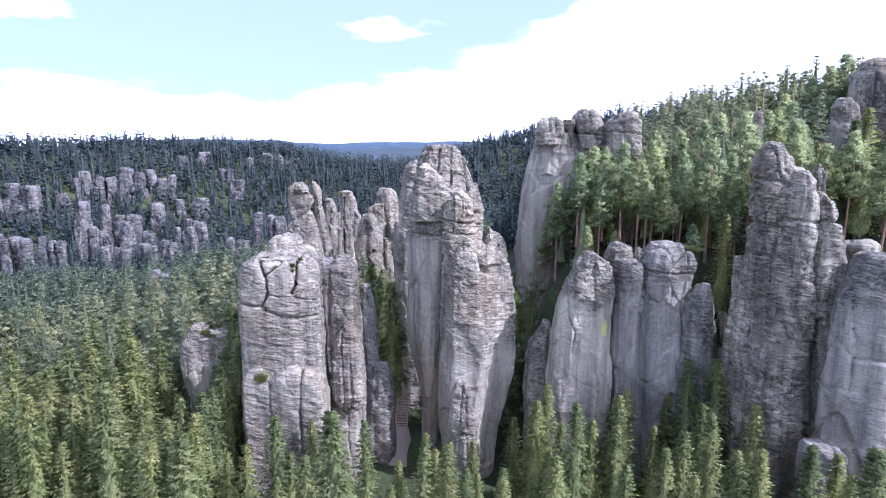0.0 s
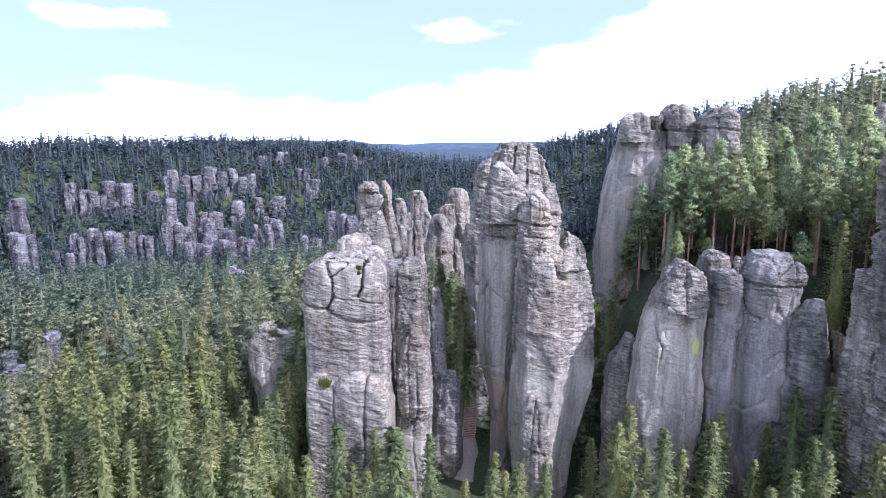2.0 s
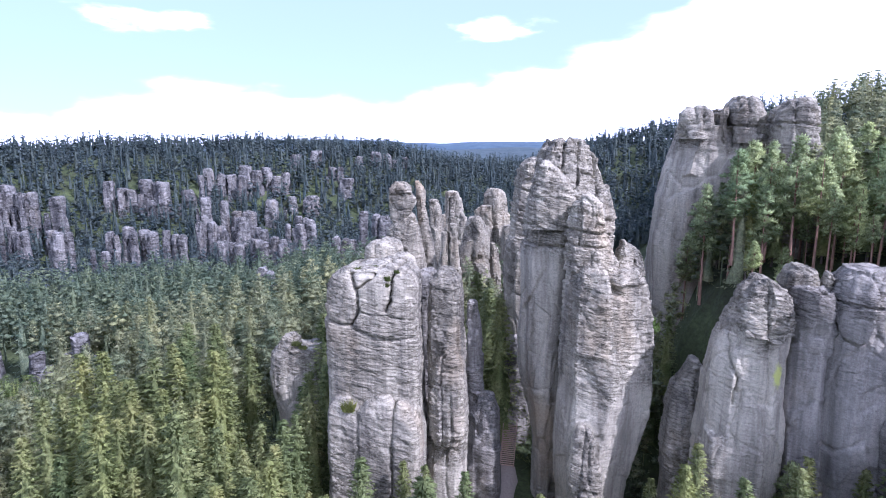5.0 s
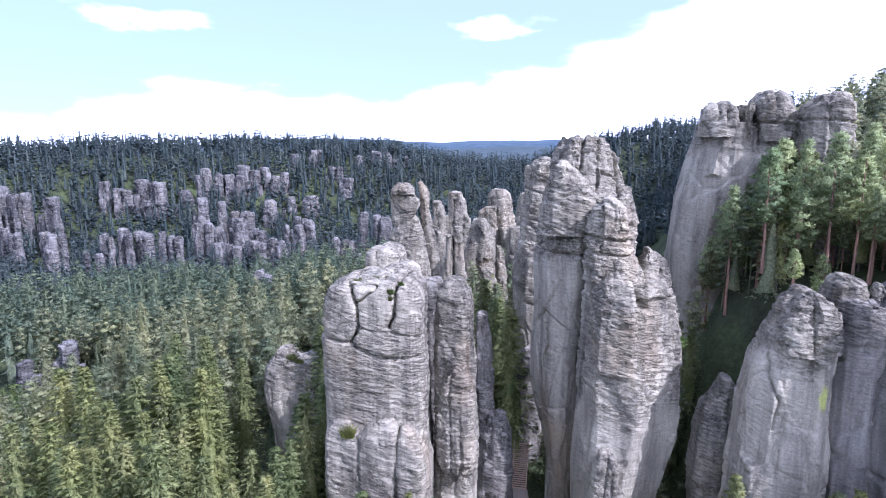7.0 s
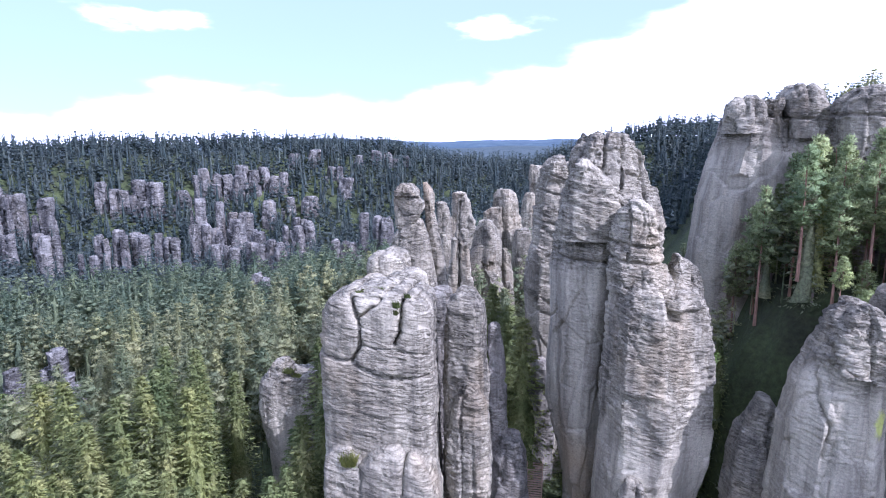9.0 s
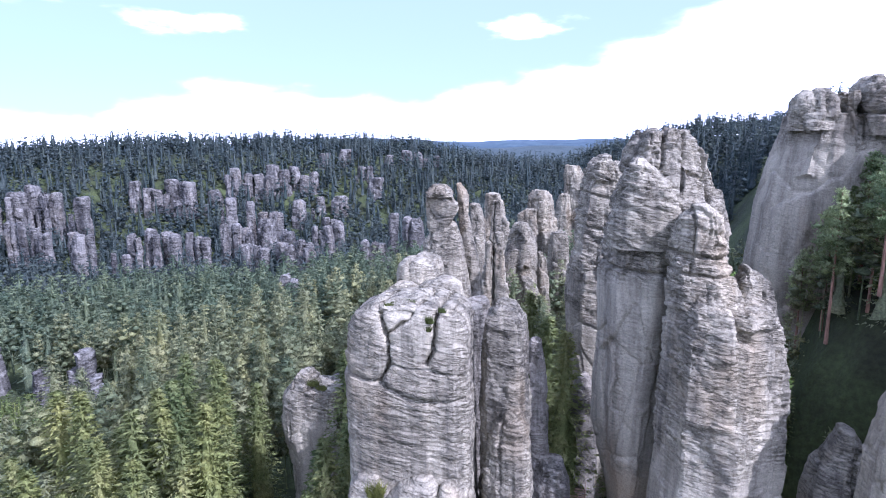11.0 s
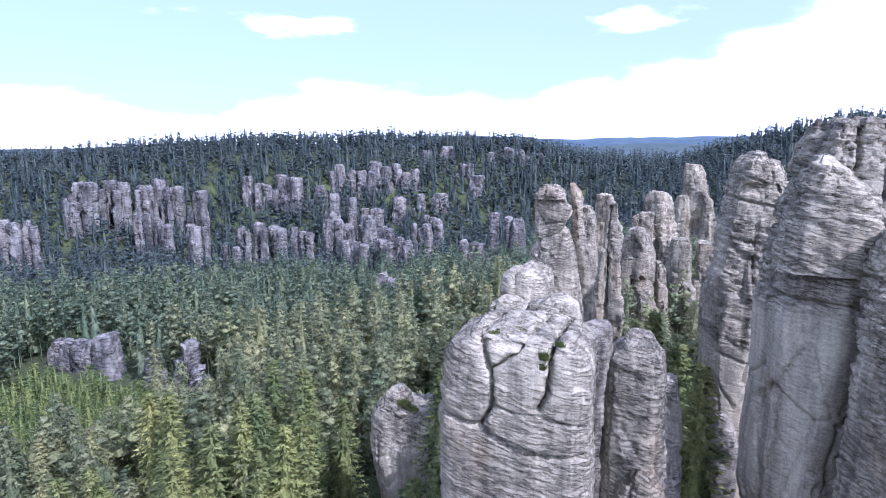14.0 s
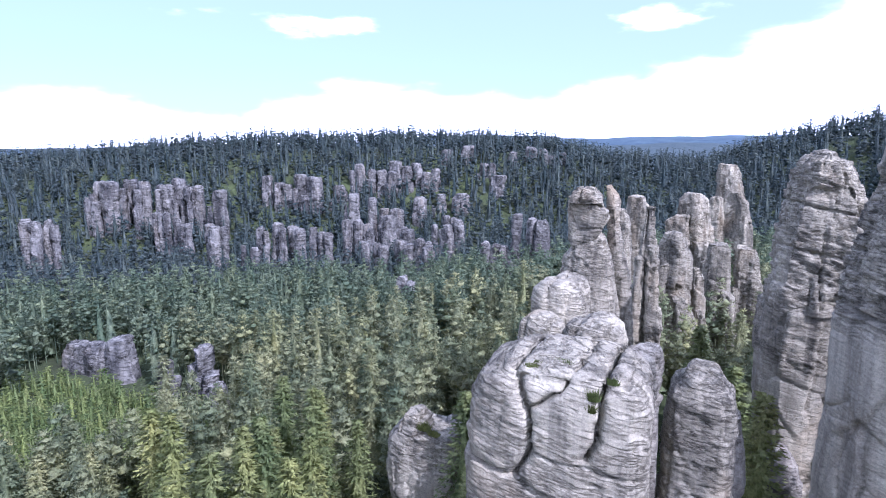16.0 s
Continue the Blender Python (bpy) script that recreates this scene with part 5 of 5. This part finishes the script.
# the rest of the forest, too many to count
def forest(name, label, makers, pts, leaf, hs, seed):
    r = np.random.default_rng(seed)
    vs, fs, ns, ts, base = [], [], [], [], 0
    protos = [(v, outward(v, f, nv), nv) for v, f, nv in makers]
    pick = r.integers(len(protos), size=len(pts))
    for k, (v, f, nv) in enumerate(protos):
        P = pts[pick == k]
        if not len(P):
            continue
        a = r.uniform(0, 6.28, len(P))
        s = r.uniform(*hs, len(P))
        w = s * r.uniform(0.85, 1.15, len(P))
        c, sn = np.cos(a) * w, np.sin(a) * w
        x = P[:, 0:1] + c[:, None] * v[:, 0] - sn[:, None] * v[:, 1]
        y = P[:, 1:2] + sn[:, None] * v[:, 0] + c[:, None] * v[:, 1]
        z = P[:, 2:3] + s[:, None] * v[:, 2]
        vs.append(np.stack([x, y, z], -1).reshape(-1, 3))
        cu, su = np.cos(a), np.sin(a)
        ns.append(np.stack([cu[:, None] * nv[:, 0] - su[:, None] * nv[:, 1], su[:, None] * nv[:, 0] + cu[:, None] * nv[:, 1],
                            np.repeat(nv[None, :, 2], len(P), 0)], -1).reshape(-1, 3))
        ts.append(np.repeat(r.random(len(P)), len(v)))
        fs.append((f[None] + base + (np.arange(len(P)) * len(v))[:, None, None]).reshape(-1, 3))
        base += len(P) * len(v)
    ob = mesh_object(name, np.concatenate(vs), np.concatenate(fs), leaf, normals=np.concatenate(ns).tolist())
    tint = ob.data.attributes.new("tint", "FLOAT", "POINT")
    tint.data.foreach_set("value", np.concatenate(ts).astype(np.float32))
    tagged(ob, label, "forest", kind="stuff")
    return ob


def spread(count, rr, azr, gap_ok, seed):
    r = np.random.default_rng(seed)
    n = count * 3
    rad = np.sqrt(r.uniform(rr[0] ** 2, rr[1] ** 2, n))
    az = np.radians(r.uniform(azr[0], azr[1], n))
    x, y = rad * np.sin(az), rad * np.cos(az)
    ok = gap_ok(x, y)
    for a, b, c, d in FOOT:
        ok &= ((x - a) / c) ** 2 + ((y - b) / d) ** 2 > 1
    x, y = x[ok][:count], y[ok][:count]
    return np.stack([x, y, ground_at(x, y) - 0.3], -1)


def wood_spruce(seed, levels, per, along, each, size, reach=0.16, rings=5, sides=6, heart=0.45):
    return fir_crown(seed, 20.0, 0.1, levels, per, along, each, reach, size, rings, sides, heart)


def wood_pine(seed, clumps, per, size, bare=0.42, wide=2.5, fat=1.0, trunk=True):
    v, f, nv = pine_crown(seed, 19.0, bare, wide, clumps, per, size, fat)
    if not trunk:
        return v, f, nv
    foot = np.array([(0.2, 0, 0), (-0.1, 0.17, 0), (-0.1, -0.17, 0), (0, 0, 15.0)])
    f = np.concatenate([f, len(v) + np.array([(0, 1, 3), (1, 2, 3), (2, 0, 3)])])
    return np.concatenate([v, foot]), f, np.concatenate([nv, unit(np.array([(1, 0, 0.1), (-0.5, 0.8, 0.1), (-0.5, -0.8, 0.1), (0, -1, 0.2)]))])


def clearing(x, y):
    return ((x + 140) / 38) ** 2 + ((y - 104) / 26) ** 2


SMALL = [wood_spruce(36, 13, 8, 2, 1, 0.95, 0.18), wood_pine(37, 9, 15, 0.75, 0.42, 2.4, 1.5), wood_pine(38, 9, 15, 0.75, 0.36, 2.4, 1.5), wood_pine(39, 10, 14, 0.75, 0.46, 2.4, 1.5)]
MID = [wood_spruce(31, 18, 9, 4, 1, 0.6, 0.19), wood_pine(32, 13, 20, 0.55, 0.4, 2.4, 1.35), wood_pine(33, 13, 20, 0.55, 0.44, 2.4, 1.35), wood_pine(34, 14, 19, 0.55, 0.36, 2.3, 1.35), wood_pine(35, 12, 21, 0.55, 0.5, 2.6, 1.35)]
FARS = [wood_spruce(41, 7, 6, 1, 1, 1.4, 0.2, 3, 5), wood_spruce(42, 7, 6, 1, 1, 1.4, 0.17, 3, 5)] + [wood_pine(k, 4, 6, 1.1, b, w, 2.2, False) for k, b, w in ((43, 0.46, 2.0), (44, 0.4, 1.7), (45, 0.5, 2.3))]
FINE = [wood_spruce(61, 28, 10, 4, 2, 0.4, 0.19), wood_spruce(62, 28, 10, 4, 2, 0.4, 0.16), wood_pine(63, 20, 52, 0.38, 0.42, 2.5, 1.25), wood_pine(64, 22, 48, 0.38, 0.36, 2.4, 1.25), wood_pine(65, 18, 54, 0.4, 0.48, 2.7, 1.25)]
mid_pts = spread(800, (95, 215), (-72, 2), lambda x, y: ((x < -48) | (y > 128)) & (clearing(x, y) > 1), 1)
near = np.hypot(mid_pts[:, 0] + 12, mid_pts[:, 1] - 40) < 118
forest("forest_trees", "dense green pine and spruce forest in the valley", FINE, mid_pts[near], PINEWOOD, (0.6, 1.2), 2)
forest("forest_trees", "dense pine forest further down the valley", MID, mid_pts[~near], PINEWOOD, (0.6, 1.2), 3)
hill = spread(850, (112, 245), (4, 52), lambda x, y: (x > 18) & (ground_at(x, y) > 30), 11)
gully = spread(2600, (92, 190), (-8, 14), lambda x, y: (x > 3) & (x < 30) & (np.random.default_rng(8).random(len(x)) < 0.5), 15)[:170]
forest("forest_trees", "shaded spruces and pines in a gully between the rocks", MID, gully, PINEWOOD, (0.45, 0.8), 16)
forest("forest_trees", "pine and spruce wood on the slope above the rocks", MID, hill, PINEWOOD, (0.65, 1.0), 12)
back_pts = spread(1350, (205, 305), (-70, 4), lambda x, y: np.random.default_rng(17).random(len(x)) > step01(np.hypot(x, y), 272, 305), 13)
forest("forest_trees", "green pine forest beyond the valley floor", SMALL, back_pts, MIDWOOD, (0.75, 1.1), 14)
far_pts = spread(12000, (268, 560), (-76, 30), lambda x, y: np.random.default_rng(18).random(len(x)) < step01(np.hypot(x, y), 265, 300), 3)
forest("forest_trees", "dark spruce forest covering the far ridges", FARS, far_pts, HAZED_FOREST, (0.55, 0.95), 4)

young = np.random.default_rng(9)
yx, yy = young.uniform(-182, -95, 1700), young.uniform(78, 136, 1700)
yk = clearing(yx, yy) < 1.7
yp = np.stack([yx[yk], yy[yk], ground_at(yx[yk], yy[yk]) - 0.1], -1)
forest("young_trees", "young light green spruces growing in a clearing", [wood_spruce(51, 8, 7, 1, 1, 2.2, 0.24, 4, 5), wood_spruce(52, 7, 8, 1, 1, 2.2, 0.21, 4, 5)], yp, YOUNG, (0.1, 0.36), 6)


# ---------------------------------------------------------------- small growth on the rocks
def grass_tuft(x, y, z, wide, high, seed, label="tuft of yellowish grass in a rock crack"):
    r = np.random.default_rng(seed)
    v, f = [], []
    for _ in range(int(160 * wide)):
        a, d = r.uniform(0, 6.28), wide * 0.5 * math.sqrt(r.random())
        px, py = d * math.cos(a), d * 0.6 * math.sin(a)
        lx, ly = r.normal(size=2) * high * 0.35
        h = high * r.uniform(0.5, 1.1)
        w = 0.05 * r.uniform(0.6, 1.4)
        b = len(v)
        v += [(px - w, py, -0.1), (px + w, py, -0.1), (px + lx, py + ly, h)]
        f.append((b, b + 1, b + 2))
    ob = mesh_object("grass_tuft", v, f, MOSS, smooth=False)
    ob.location = (x, y, z)
    tagged(ob, label, "grass", "grass tufts")


for k, (x, y, z, w, h) in enumerate(((-22.7, 77.3, 39.5, 0.9, 0.5), (-22.9, 76.2, 39.1, 0.6, 0.5), (-20.5, 75.5, 38.6, 0.7, 0.6), (-20.6, 75.4, 37.9, 0.5, 0.5),
                                     (-24.4, 76.4, 39.55, 0.8, 0.25), (-24.1, 77.0, 39.6, 0.6, 0.2), (-19.6, 76.3, 39.4, 0.6, 0.3), (-42.3, 96.2, 22.3, 1.6, 0.7),
                                     (-41.2, 96.4, 21.6, 1.4, 0.6), (19.9, 79.4, 34.2, 0.9, 0.5), (36.2, 82, 39.9, 2.4, 0.4), (34.8, 81.5, 40.2, 1.6, 0.4), (32, 81.5, 40.3, 1.2, 0.3))):
    grass_tuft(x, y, z, w, h, 300 + k)
grass_tuft(-25.0, 73.6, 23.1, 1.5, 1.3, 320, "yellow-green bush on a rock ledge")


# ---------------------------------------------------------------- the wooden stairs in the cleft
def box(bm, x0, x1, y0, y1, z0, z1):
    m = Matrix.Translation(((x0 + x1) / 2, (y0 + y1) / 2, (z0 + z1) / 2)) @ Matrix.Diagonal((x1 - x0, y1 - y0, z1 - z0, 1))
    bmesh.ops.create_cube(bm, size=1, matrix=m)


def part(name, bm, mat, parent, label=""):
    me = bpy.data.meshes.new(name)
    bm.to_mesh(me)
    bm.free()
    me.materials.append(mat)
    ob = new(name, me)
    ob.parent = parent
    return tagged(ob, label)


def build_stairs(x, y, z, steps=22, wide=2.0):
    e = anchor("wooden_staircase", x, y, z, "weathered wooden staircase with rails in a rock cleft", "staircase")
    going, rise = 0.27, 0.18
    for side in (-1, 1):
        bm = bmesh.new()
        for k in range(steps):
            box(bm, side * wide / 2 - 0.05, side * wide / 2 + 0.05, k * going, (k + 1) * going, k * rise - 0.25, k * rise + 0.12)
        part("stringer", bm, WOOD, e)
        bm = bmesh.new()
        bmesh.ops.create_cube(bm, size=1, matrix=Matrix.Translation((side * (wide / 2 + 0.06), steps * going / 2, steps * rise / 2 + 1.0))
                              @ Matrix.Rotation(math.atan2(rise, going), 4, "X") @ Matrix.Diagonal((0.09, steps * going * 1.2, 0.09, 1)))
        part("handrail", bm, WOOD, e)
        for k in range(0, steps + 1, 5):
            bm = bmesh.new()
            box(bm, side * (wide / 2 + 0.06) - 0.05, side * (wide / 2 + 0.06) + 0.05, k * going - 0.05, k * going + 0.05, k * rise - 0.4, k * rise + 1.05)
            part("post", bm, WOOD, e)
    for k in range(steps):
        bm = bmesh.new()
        box(bm, -wide / 2 + 0.06, wide / 2 - 0.06, k * going, (k + 1) * going + 0.03, k * rise + 0.12, k * rise + 0.17)
        part("tread", bm, WOOD, e)


build_stairs(-7.9, 95.4, 5.4)
pn = np.linspace(0, 1, 24)
pl = []
for u in pn:
    wy = 80 + 15.6 * u
    wx = -8.2 + 0.8 * math.sin(u * 5) * (1 - u)
    for dx, dz in ((-2.6, -5.0), (-1.5, 0.0), (0.0, 0.06), (1.5, 0.0), (2.6, -5.0)):
        pl.append((wx + dx, wy, 1.6 + 3.8 * u ** 1.3 + dz))
i = (np.arange(23)[:, None] * 5 + np.arange(4)).ravel()
tagged(mesh_object("path", pl, np.stack([i, i + 1, i + 6, i + 5], -1), SAND), "trodden sandy footpath below the wooden stairs", "path", kind="structure")
